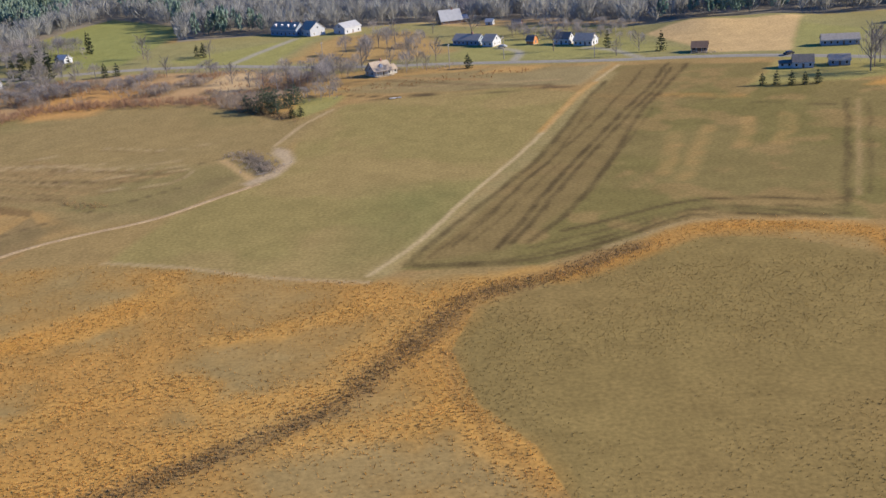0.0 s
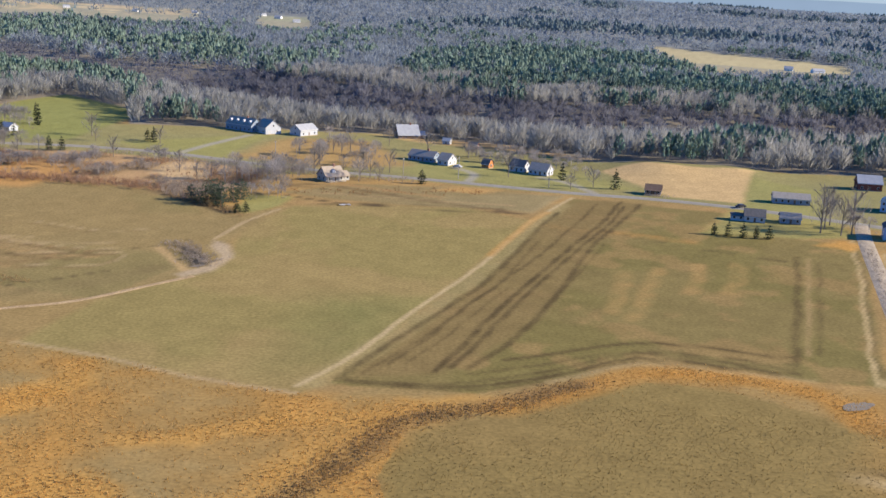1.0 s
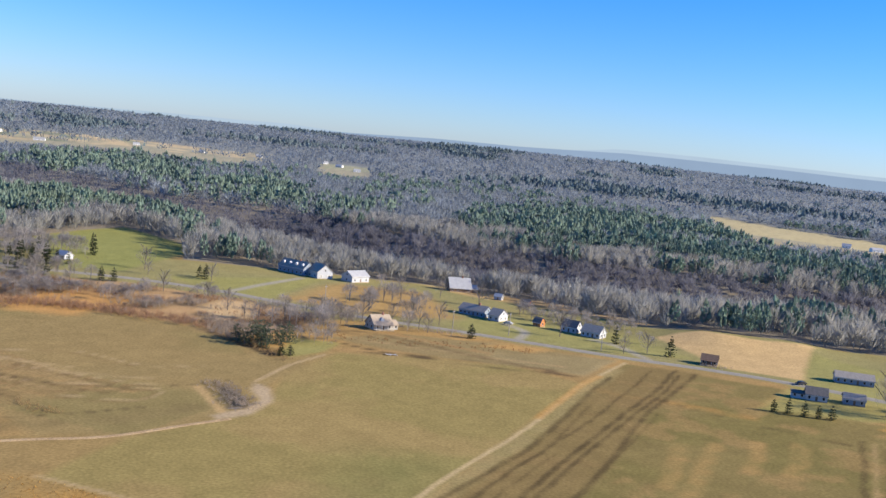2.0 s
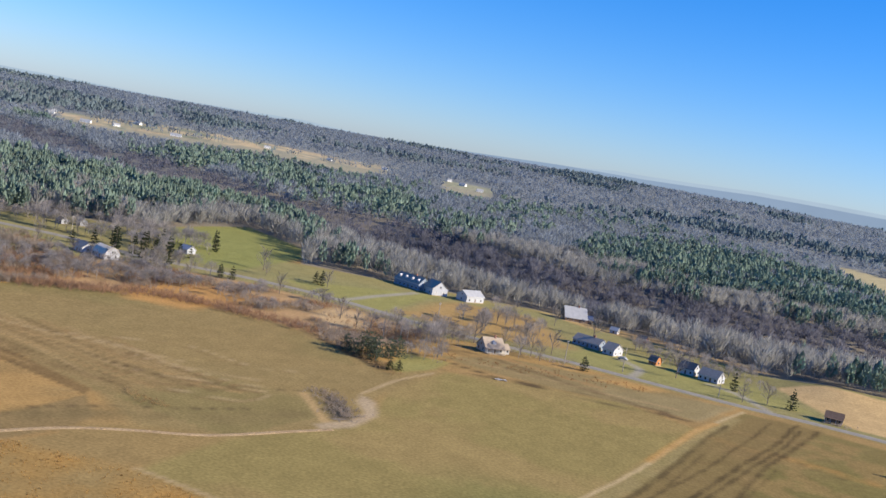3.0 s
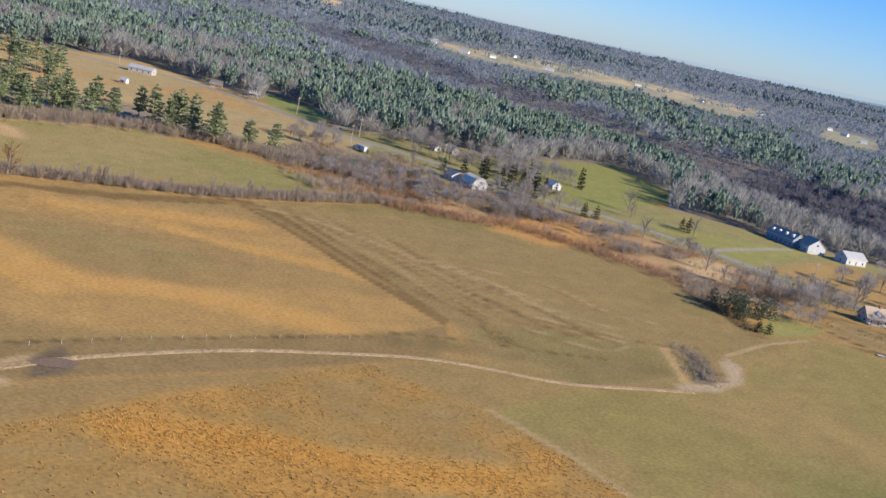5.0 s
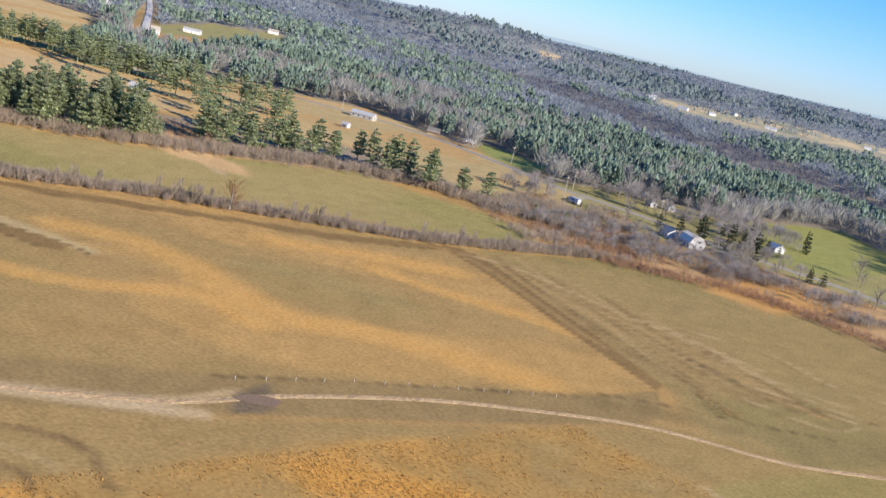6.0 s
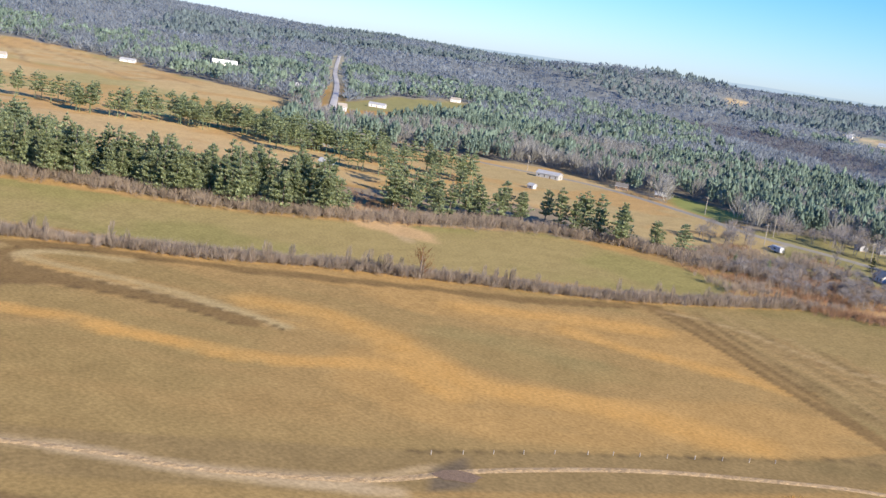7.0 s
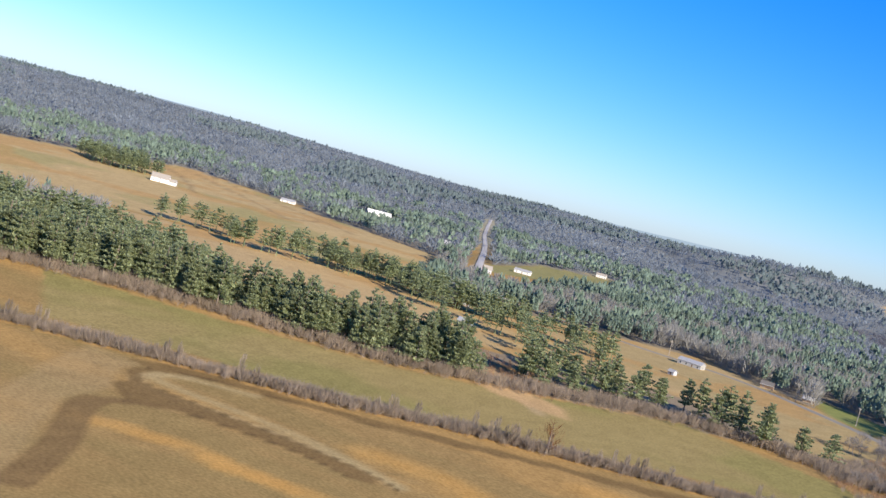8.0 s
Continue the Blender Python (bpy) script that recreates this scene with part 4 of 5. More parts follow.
for layer, (far, up, color, label) in enumerate(((0, -9, (0.185, 0.25, 0.345), "wooded ridge on the horizon glowing hazy blue"), (130, 5, (0.28, 0.355, 0.435), "far ridge glowing in a pale haze colour"))):
    verts = []
    for k in range(521):
        h, u = radians(-40 + k * 0.25), k / 2
        near_top = float(np.interp(u, (20, 34, 50, 64, 75, 84, 92, 105, 125, 180, 210), (138, 141, 147, 148, 130, 124, 110, 96, 84, 84, 92)))
        top = near_top + up + (6 + 8 * layer) * float(fbm(u * 1.0, 3.0 + 9 * layer, 14, 4, 77)) + 4 * math.sin(u * 0.05 + 1) * float(smooth(105, 140, u)) - 26 * math.exp(-((u - 186) / 22) ** 2)
        for r, z in ((4860, -60), (4880, top * 0.8), (4930, top), (4990, -60)):
            verts.append((-10 - math.sin(h) * (r + far), 40 + math.cos(h) * (r + far), z))
    faces = [(4 * k + j, 4 * k + j + 1, 4 * k + j + 5, 4 * k + j + 4) for k in range(520) for j in range(3)]
    tagged(new("backdrop", mesh_from("backdrop", verts, faces, ridge_glow_material("far_ridge_haze_glow", color))), label, "ridge", kind="structure")


# ---- helpers for things ----
def part(name, bm, material, parent, label=""):
    """One bmesh as one mesh object under a thing or under a part."""
    me = bpy.data.meshes.new(name)
    bm.to_mesh(me)
    bm.free()
    me.materials.append(material)
    ob = new(name, me)
    ob.parent = parent
    if label:
        tagged(ob, label)
    return ob


def thing(name, x, y, yaw, label, category, group="", lift=0.0):
    ob = new(name)
    ob.empty_display_size = 0.3
    ob.matrix_world = pose(x, y, float(height(x, y)) + lift, 0, 0, yaw)
    return tagged(ob, label, category, group)


def prism(bm, outline, x0, x1):
    """A solid whose cross-section in y, z runs from x0 to x1."""
    a = [bm.verts.new((x0, y, z)) for y, z in outline]
    b = [bm.verts.new((x1, y, z)) for y, z in outline]
    n = len(outline)
    bm.faces.new(a)
    bm.faces.new(b[::-1])
    for k in range(n):
        bm.faces.new((a[k], b[k], b[(k + 1) % n], a[(k + 1) % n]))
    bmesh.ops.recalc_face_normals(bm, faces=bm.faces)


def box(bm, x0, x1, y0, y1, z0, z1):
    prism(bm, [(y0, z0), (y1, z0), (y1, z1), (y0, z1)], x0, x1)


def block(x0, x1, y0, y1, z0, z1):
    bm = bmesh.new()
    box(bm, x0, x1, y0, y1, z0, z1)
    return bm


def window(parent, x, y, z, face, wide=1.0, high=1.3):
    """A window in the front, back (face -1, 1 along y) or an end (face -2, 2 along x)."""
    s = 1 if face > 0 else -1
    bm = bmesh.new()
    if abs(face) == 1:
        box(bm, x - wide / 2 - 0.1, x + wide / 2 + 0.1, y - 0.05, y + 0.05, z - 0.1, z + high + 0.1)
        frame_ob = part("window", bm, M_TRIM, parent)
        part("pane", block(x - wide / 2, x + wide / 2, y + s * 0.03, y + s * 0.07, z, z + high), M_GLASS, frame_ob)
    else:
        box(bm, x - 0.05, x + 0.05, y - wide / 2 - 0.1, y + wide / 2 + 0.1, z - 0.1, z + high + 0.1)
        frame_ob = part("window", bm, M_TRIM, parent)
        part("pane", block(x + s * 0.03, x + s * 0.07, y - wide / 2, y + wide / 2, z, z + high), M_GLASS, frame_ob)


def house(name, label, x, y, yaw, size, eave, ridge, wall, roof, front=3, ends=2, door=True, chimney=False, dormers=0, garage=0, porch=False, category="house", gambrel=False, wing=None, group=""):
    """A gabled building: ridge along its own x, front towards its own -y."""
    ob = thing(name, x, y, yaw, label, category, group)
    ob.matrix_world = ob.matrix_world @ Matrix.Scale(0.82, 4)
    long, wide = size[0] / 2, size[1] / 2
    if gambrel:
        outline = [(-wide, -0.6), (wide, -0.6), (wide, eave), (wide * 0.62, eave + (ridge - eave) * 0.68), (0, ridge), (-wide * 0.62, eave + (ridge - eave) * 0.68), (-wide, eave)]
    else:
        outline = [(-wide, -0.6), (wide, -0.6), (wide, eave), (0, ridge), (-wide, eave)]
    bm = bmesh.new()
    prism(bm, outline, -long, long)
    part("wall", bm, wall, ob)
    part("foundation", block(-long - 0.06, long + 0.06, -wide - 0.06, wide + 0.06, -0.8, 0.35), M_GRAVEL, ob)
    slope = (ridge - eave) / wide
    for s in (-1, 1):
        if gambrel:
            line = [(s * (wide + 0.3), eave - 0.5), (s * wide * 0.62, eave + (ridge - eave) * 0.68), (0, ridge)]
        else:
            line = [(s * (wide + 0.45), eave - 0.45 * slope), (0, ridge)]
        bm = bmesh.new()
        prism(bm, [(p, q + 0.06) for p, q in line] + [(p, q + 0.30) for p, q in line[::-1]], -long - 0.4, long + 0.4)
        part("roof", bm, roof, ob)
    for s in (-1, 1):
        bm = bmesh.new()
        box(bm, -long - 0.42, long + 0.42, s * (wide + 0.45) - 0.08, s * (wide + 0.45) + 0.08, eave - 0.45 * slope - 0.12, eave - 0.45 * slope + 0.14)
        part("gutter", bm, M_TRIM, ob)
    storeys = 2 if eave > 4.6 else 1
    for level in range(storeys):
        z = 1.0 + 2.7 * level
        for k in range(front):
            px = -long + (k + 0.5) * 2 * long / front
            if door and level == 0 and k == front // 2:
                part("door", block(px - 0.5, px + 0.5, -wide - 0.06, -wide + 0.02, 0.3, 2.4), M_BROWN, ob)
            else:
                window(ob, px, -wide, z, -1)
            window(ob, px, wide, z, 1)
        for k in range(ends):
            py = -wide + (k + 0.5) * 2 * wide / ends
            window(ob, long, py, z, 2)
            window(ob, -long, py, z, -2)
    if ridge - eave > 2.6 and ends:
        window(ob, long, 0, eave + 0.4, 2, 0.9, 1.1)
        window(ob, -long, 0, eave + 0.4, -2, 0.9, 1.1)
    for k in range(garage):
        py = -wide + (k + 0.5) * 2 * wide / garage
        part("garage_door", block(long - 0.02, long + 0.07, py - 1.3, py + 1.3, 0.3, 2.6), M_TRIM, ob)
    if chimney:
        bm = bmesh.new()
        box(bm, long * 0.3 - 0.45, long * 0.3 + 0.45, -0.45, 0.45, eave, ridge + 1.2)
        box(bm, long * 0.3 - 0.55, long * 0.3 + 0.55, -0.55, 0.55, ridge + 1.2, ridge + 1.4)
        part("chimney", bm, M_BRICK, ob)
    for k in range(dormers):
        px = -long + (k + 0.5) * 2 * long / dormers
        bm = bmesh.new()
        prism(bm, [(0, 0), (0, 1.5), (0.9, 2.3), (1.8, 1.5), (1.8, 0)], 0, 2.6)
        bmesh.ops.transform(bm, verts=bm.verts, matrix=pose(px - 0.9, -wide * 0.72, eave + (ridge - eave) * 0.22) @ Matrix(((0, 1, 0, 0), (1, 0, 0, 0), (0, 0, 1, 0), (0, 0, 0, 1))))
        bmesh.ops.recalc_face_normals(bm, faces=bm.faces)
        part("dormer", bm, M_TRIM, ob)
    if porch:
        slab = part("porch", block(-long, long, -wide - 2.2, -wide, -0.4, 0.4), M_GRAVEL, ob)
        part("porch_roof", block(-long - 0.2, long + 0.2, -wide - 2.5, -wide + 0.1, eave - 0.25, eave - 0.05), roof, slab)
        for k in range(4):
            px = -long + 0.2 + k * (2 * long - 0.4) / 3
            part("post", block(px - 0.09, px + 0.09, -wide - 2.2, -wide - 2.02, 0.4, eave - 0.25), M_TRIM, slab)
    if wing:
        wx, wl, ww, we, wr = wing
        bm = bmesh.new()
        prism(bm, [(-ww / 2, -0.6), (ww / 2, -0.6), (ww / 2, we), (0, wr), (-ww / 2, we)], wx - wl / 2, wx + wl / 2)
        annex = part("annex", bm, wall, ob)
        for s in (-1, 1):
            bm = bmesh.new()
            sl = (wr - we) / (ww / 2)
            prism(bm, [(s * (ww / 2 + 0.4), we - 0.4 * sl + 0.06), (0, wr + 0.06), (0, wr + 0.28), (s * (ww / 2 + 0.4), we - 0.4 * sl + 0.28)], wx - wl / 2 - 0.3, wx + wl / 2 + 0.3)
            part("annex_roof", bm, roof, annex)
        for k in range(2):
            window(annex, wx - wl / 4 + k * wl / 2, -ww / 2, 1.0, -1)
    return ob


# ---- houses along the road ----
house("farmhouse", "large grey-roofed farmhouse, shade coloured into slate-blue walls, white dormers", -90, 618, -36, (23, 10), 4.4, 8.4, M_BLUE, M_SHINGLE, 6, 2, chimney=True, dormers=4)
house("garage", "tall white gabled garage beside the farmhouse", -76, 612, -52, (13, 11.5), 4.6, 9.0, M_WHITE, M_SHINGLE, 2, 2, door=False, garage=2, category="garage")
house("barn", "white barn with pale metal roof and wide doors", -57, 614, 50, (15.5, 10), 4.0, 7.2, M_WHITE, M_METAL, 3, 1, garage=1, category="barn")
house("house", "steep-roofed grey house with chimney at the wood's edge", -1, 630, 16, (15, 12), 2.8, 9.0, M_BROWN, M_METAL, 4, 2, chimney=True, wing=(9, 7, 8, 2.4, 4.6))
house("house", "long ranch house with shade coloured into slate-blue walls", 8, 541, -32, (17, 9), 3.2, 6.0, M_BLUE, M_SHINGLE, 6, 2, chimney=True)
house("garage", "white gabled garage joined to the ranch house", 18.5, 531, -32, (7, 10), 3.4, 6.6, M_WHITE, M_SHINGLE, 2, 2, door=False, garage=2, category="garage")
house("cottage", "cream cottage with tan roof, dormer, porch and annex", -32, 467, 34, (10.5, 9), 2.9, 7.0, M_CREAM, M_TANROOF, 3, 2, chimney=True, dormers=1, porch=True, wing=(7.0, 4.5, 6, 2.3, 4.4))
house("shed", "small orange gambrel-roofed shed on a lawn", 37.5, 527, -40, (5, 4.6), 2.6, 5.0, M_ORANGE, M_DARKROOF, 1, 1, category="shed", gambrel=True)
house("house", "white house with dark slate roof beside the road", 52, 520, -32, (9, 8), 3.4, 6.6, M_WHITE, M_DARKROOF, 3, 2)
house("house", "pale blue house with white gable and grey roof", 61, 512, -30, (11, 9), 3.2, 6.4, M_WHITE, M_SHINGLE, 4, 2, garage=1)
house("house", "small brown roadside house with white porch", 103.5, 468, -16, (8, 7), 2.8, 5.0, M_BROWN, M_BROWN, 3, 2, porch=True)
house("house", "long low blue-grey ranch house on green lawn", 159, 459, -12, (18, 8.5), 2.9, 5.2, M_BLUE, M_SHINGLE, 6, 2)
house("house", "slate-roofed bungalow with white trim and carport", 130, 414, -14, (9, 8), 2.8, 5.6, M_WHITE, M_DARKROOF, 3, 2, porch=False, wing=(-7.5, 6, 5, 2.2, 3.2))
house("garage", "low grey-blue garage beside the bungalow", 143.5, 414, -14, (9, 8), 2.7, 4.6, M_BLUE, M_SHINGLE, 3, 2, garage=2, category="garage")
house("house", "two-storey pale blue house with steep gable", 197, 449, 62, (12, 9), 5.4, 9.0, M_SKYBLUE, M_METAL, 3, 3)
house("house", "two-storey pale blue gabled house beside the gravel road", 174, 391, 70, (12, 11), 5.6, 9.4, M_SKYBLUE, M_DARKROOF, 3, 3)
house("barn", "dark red barn with pale metal roof", 210, 504, -10, (13, 10), 4.2, 8.0, M_REDBARN, M_METAL, 3, 1, category="barn")
house("shed", "small white garden shed on the meadow", 21, 611, -20, (5, 4), 2.4, 4.0, M_WHITE, M_METAL, 1, 1, category="shed")
house("shed", "small dark red garden shed on the meadow", 35, 597, -20, (5.5, 4.5), 2.4, 4.4, M_REDBARN, M_DARKROOF, 1, 1, category="shed")
house("house", "white gambrel-roofed house among bare trees", -211, 498, -36, (14, 9), 3.4, 6.8, M_WHITE, M_PALEROOF, 4, 2, gambrel=True)
house("house", "low white house joined to a gambrel house", -224, 503, -36, (10, 7.5), 2.8, 5.2, M_WHITE, M_SHINGLE, 3, 1)
house("cottage", "small white roadside cottage among trees", -272, 577, -30, (5.5, 5), 2.5, 4.4, M_WHITE, M_SHINGLE, 2, 1)
house("cottage", "small white cottage with grey roof behind the road", -264, 583, -40, (6, 5), 2.6, 4.6, M_WHITE, M_SHINGLE, 2, 1)
house("cottage", "small white cottage beside dark evergreens", -197, 562, -30, (8, 6.5), 2.8, 5.0, M_WHITE, M_METAL, 2, 1)
house("hall", "long white metal hall in a tan clearing", -474, 571, 20, (18, 9), 3.4, 5.2, M_METAL, M_METAL, 4, 1, category="hall")
house("shed", "small white shed on dry grass", -429, 507, 10, (4.5, 4), 2.4, 3.6, M_WHITE, M_METAL, 1, 0, category="shed")
house("shed", "dark weathered shed beside the road", -440, 600, 30, (9, 6), 2.8, 4.8, M_BROWN, M_DARKROOF, 2, 1, category="shed")
house("shed", "brown weathered shed at the wood's edge", -412, 602, 30, (8, 5), 2.4, 4.2, M_BROWN, M_METAL, 2, 1, category="shed")
house("hut", "pale blue metal-roofed hut among pines", -470, 397, 30, (8, 6), 2.8, 4.6, M_BLUE, M_METAL, 2, 1, category="hut")
house("hut", "white hut with orange shed wall among pines", -551, 456, 30, (8, 6), 3.0, 5.0, M_WHITE, M_METAL, 2, 1, category="hut")
house("shed", "rusty orange shed beside a white hut", -540, 440, 30, (8, 5), 2.4, 3.6, M_ORANGE, M_ORANGE, 2, 1, category="shed")
house("hall", "long low white building on a distant lawn", -840, 729, 40, (19, 9), 3.4, 5.4, M_BRIGHT, M_METAL, 3, 1, category="hall")
house("house", "distant white house in a woodland clearing", -1041, 1018, 40, (15, 9), 4.0, 7.0, M_BRIGHT, M_SHINGLE, 4, 2)
house("house", "grey house beside a woodland road", -772, 635, 60, (9, 8), 4.8, 8.0, M_WHITE, M_SHINGLE, 2, 2)
house("barn", "big white metal barn at the edge of pines", -1258, 815, 65, (38, 17), 5.0, 10.0, M_BRIGHT, M_BRIGHT, 4, 1, category="barn")
house("house", "low white house on a wide tan field", -1163, 636, 50, (20, 9), 3.0, 5.4, M_BRIGHT, M_METAL, 3, 1)
house("farmhouse", "white farmhouse with gabled wing beside pines", -1010, 428, 60, (20, 11), 5.0, 9.6, M_BRIGHT, M_SHINGLE, 3, 1, wing=(14, 8, 9, 3.4, 6.4))
house("house", "distant white house among woodland trees", -1010, 760, 50, (14, 9), 4.0, 7.5, M_BRIGHT, M_METAL, 3, 1)
for name, x, y, yaw, long, wide in (("house", -1036, 2026, 20, 16, 10), ("barn", -944, 1983, 10, 24, 12), ("house", -916, 2054, 40, 16, 10), ("house", -949, 2230, -20, 18, 11), ("barn", -816, 2106, 15, 26, 10),
                                    ("house", -450, 2383, 0, 15, 10), ("house", -304, 2350, 30, 14, 10), ("house", -266, 2288, -20, 17, 10), ("house", -221, 2204, 15, 16, 10), ("house", -1060, 2080, 35, 14, 10), ("house", -690, 2300, 25, 16, 10), ("house", -560, 2330, -15, 14, 10), ("house", 512, 1512, -20, 14, 10), ("barn", 548, 1500, 10, 20, 11)):
    house(name, "white %s on distant pale fields" % name, x, y, yaw, (long, wide), 4.0, 7.4, M_BRIGHT, M_METAL, 3, 1, category=name, group="distant houses")

# ---- trees ----
def pine_crown(seed, levels=11, spread=0.24, bare_below=0.2, blades=5, round_top=0.7):
    """A pine's crown one metre high: whorls of boughs that end in upturned needle tufts, uneven and gappy."""
    r = random.Random(seed)
    bm = bmesh.new()
    full = r.uniform(0, 6.283)
    for k in range(levels):
        u = (k + r.uniform(-0.3, 0.3)) / (levels - 1)
        u = min(1.0, max(0.0, u))
        z = bare_below + (0.93 - bare_below) * u
        reach = spread * (max(0.0, 1 - u) ** round_top * (0.72 + 0.28 * min(1, 4 * u)) + 0.09) * r.uniform(0.8, 1.15)
        for j in range(5 if u < 0.8 else 4):
            a = full + k * 1.1 + 6.283 * j / 5 + r.uniform(-0.35, 0.35)
            q = reach * r.uniform(0.6, 1.2) * (1 + 0.18 * math.cos(a - full))
            if r.random() < 0.08:
                continue
            rise = r.uniform(-0.02, 0.05)
            for step in (0.3, 0.55, 0.8, 1.0):
                if q * step < 0.02 or (step < 0.5 and u > 0.75):
                    continue
                b = a + r.uniform(-0.28, 0.28)
                p = Vector((math.cos(b) * q * step, math.sin(b) * q * step, z + rise * step + r.uniform(-0.015, 0.015)))
                size = r.uniform(0.038, 0.066) * (1.0 if u < 0.85 else 0.7)
                for n in range(blades):
                    c = b + 6.283 * n / blades + r.uniform(-0.4, 0.4)
                    out = Vector((math.cos(c) + 0.35 * math.cos(b), math.sin(c) + 0.35 * math.sin(b), r.uniform(0.2, 1.3))).normalized()
                    side = Vector((-math.sin(c), math.cos(c), r.uniform(-0.25, 0.25))) * size * r.uniform(0.35, 0.55)
                    bm.faces.new([bm.verts.new(w) for w in (p - side - Vector((0, 0, size * 0.25)), p + side - Vector((0, 0, size * 0.25)), p + out * size * r.uniform(0.9, 1.4))])
    return bm


def trunk_mesh(high, thick, sides=6):
    bm = bmesh.new()
    bmesh.ops.create_cone(bm, cap_ends=True, segments=sides, radius1=thick, radius2=thick * 0.3, depth=high, matrix=pose(0, 0, high / 2))
    return bm


def limb(bm, a, b, ra, rb):
    """A three-sided tapered stick."""
    a, b = Vector(a), Vector(b)
    d = (b - a).normalized()
    s = d.orthogonal().normalized()
    t = d.cross(s)
    ring = []
    for p, r in ((a, ra), (b, rb)):
        ring.append([bm.verts.new(p + (s * math.cos(k * 2.094) + t * math.sin(k * 2.094)) * r) for k in range(3)])
    for k in range(3):
        bm.faces.new((ring[0][k], ring[0][(k + 1) % 3], ring[1][(k + 1) % 3], ring[1][k]))


def bare_crown(seed, spread=0.38, low=0.18):
    """Limbs, branches and fine twigs of a leafless tree one metre high."""
    r = random.Random(seed)
    bm = bmesh.new()
    for k in range(11):
        z = low + (0.75 - low) * k / 10
        a, up = r.uniform(0, 6.283), r.uniform(0.25, 0.42) * (1 - 0.4 * z)
        out = spread * r.uniform(0.6, 1.0) * (1.05 - 0.7 * z)
        tip = Vector((math.cos(a) * out, math.sin(a) * out, min(0.97, z + up)))
        limb(bm, (0, 0, z), tip, 0.011, 0.004)
        for j in range(6):
            u = r.uniform(0.3, 1.0)
            p = Vector((0, 0, z)).lerp(tip, u)
            b = a + r.uniform(-1.3, 1.3)
            q = p + Vector((math.cos(b), math.sin(b), r.uniform(0.5, 1.6))) * r.uniform(0.05, 0.11)
            limb(bm, p, q, 0.005, 0.0015)
            for i in range(3):
                c = b + r.uniform(-1.5, 1.5)
                e = q + Vector((math.cos(c), math.sin(c), r.uniform(0.3, 1.4))) * r.uniform(0.03, 0.06)
                limb(bm, p.lerp(q, r.uniform(0.4, 1)), e, 0.003, 0.001)
    limb(bm, (0, 0, 0.6), (0.02, 0.01, 0.98), 0.012, 0.003)
    for k in range(150):
        a, z = r.uniform(0, 6.283), r.uniform(0.35, 0.98)
        out = spread * 1.15 * math.sqrt(max(0.03, 1 - ((z - 0.62) / 0.42) ** 2)) * math.sqrt(r.uniform(0.05, 1.0))
        tip = Vector((math.cos(a) * out, math.sin(a) * out, z))
        root = tip * r.uniform(0.72, 0.85) - Vector((0, 0, 0.04))
        side = Vector((-math.sin(a + k), math.cos(a + k), r.uniform(-0.5, 0.5))) * r.uniform(0.004, 0.008)
        bm.faces.new([bm.verts.new(p) for p in (root, root.lerp(tip, 0.5) + side, tip)])
    return bm


def tree_kind(name, label, crown, leaf, bark, high, thick):
    """A first tree of a kind, standing far behind the viewer's way; copies are set out from it."""
    ob = new(name)
    tagged(ob, label, "tree")
    bm = trunk_mesh(0.95 if leaf != bark else 0.8, thick)
    part("trunk", bm, bark, ob)
    part("crown", crown, leaf, ob)
    return ob


def plant(kinds, places, low, high, seed, group="", stretch=(0.9, 1.2)):
    """Set trees of these kinds at the places; the first of each kind is the pattern itself."""
    r = random.Random(seed)
    for k, (x, y) in enumerate(places):
        kind = kinds[k % len(kinds)]
        h = r.uniform(low, high)
        w = h * r.uniform(*stretch)
        m = pose(x, y, float(height(x, y)) - 0.15, 0, 0, r.uniform(0, 360))
        ob = kind if not kind.get("set") else copy_thing(kind, m)
        ob.matrix_world = m @ Matrix.Diagonal((w, w, h, 1))
        ob["set"] = 1
        if group:
            ob["group"] = group


PINE_KINDS = [tree_kind("pine_tree", "tall ragged green pine at the field's edge", pine_crown(k, 11 + k % 3, 0.20 + 0.025 * (k % 4), 0.14 + 0.035 * (k % 5), 5, 0.55 + 0.1 * (k % 4)), M_PINE, M_BARK, 1, 0.016) for k in range(9)]
r = random.Random(11)
belt = []
front_edge = curve_pts([(-465, 110), (-440, 172), (-404, 236), (-366, 283), (-351, 322)], 3.0)
for k, p in enumerate(front_edge):
    for depth in range(5):
        if r.random() < (0.75, 0.7, 0.65, 0.6, 0.55)[depth]:
            d = 5 + depth * 8 + r.uniform(-7, 7)
            belt.append((p[0] - 0.86 * d + r.uniform(-3, 3), p[1] + 0.45 * d * 0.4 + r.uniform(-3, 3)))
plant(PINE_KINDS, belt[:258], 10, 22, 3, "pine belt behind the strip field", stretch=(0.85, 1.35))
plant(PINE_KINDS, [(-352, 352), (-362, 362), (-346, 362), (-370, 374), (-350, 381), (-357, 390), (-345, 396), (-342, 406), (-338, 418), (-318, 414), (-310, 420), (-297, 419), (-279, 437), (-358, 348), (-366, 353), (-372, 362), (-356, 370), (-364, 378), (-352, 374), (-348, 388), (-360, 396), (-350, 404), (-346, 412), (-330, 418), (-322, 424), (-304, 428), (-288, 430), (-390, 380), (-384, 392), (-376, 402)], 13, 19, 5, "pines behind the strip field", stretch=(1.0, 1.45))
plant(PINE_KINDS, [(-262, 450), (-245, 447)], 5, 7, 55, "pines behind the strip field")
GROVE_AT = [(-1062 - r.uniform(0, 95), 385 + r.uniform(0, 70)) for k in range(60)]
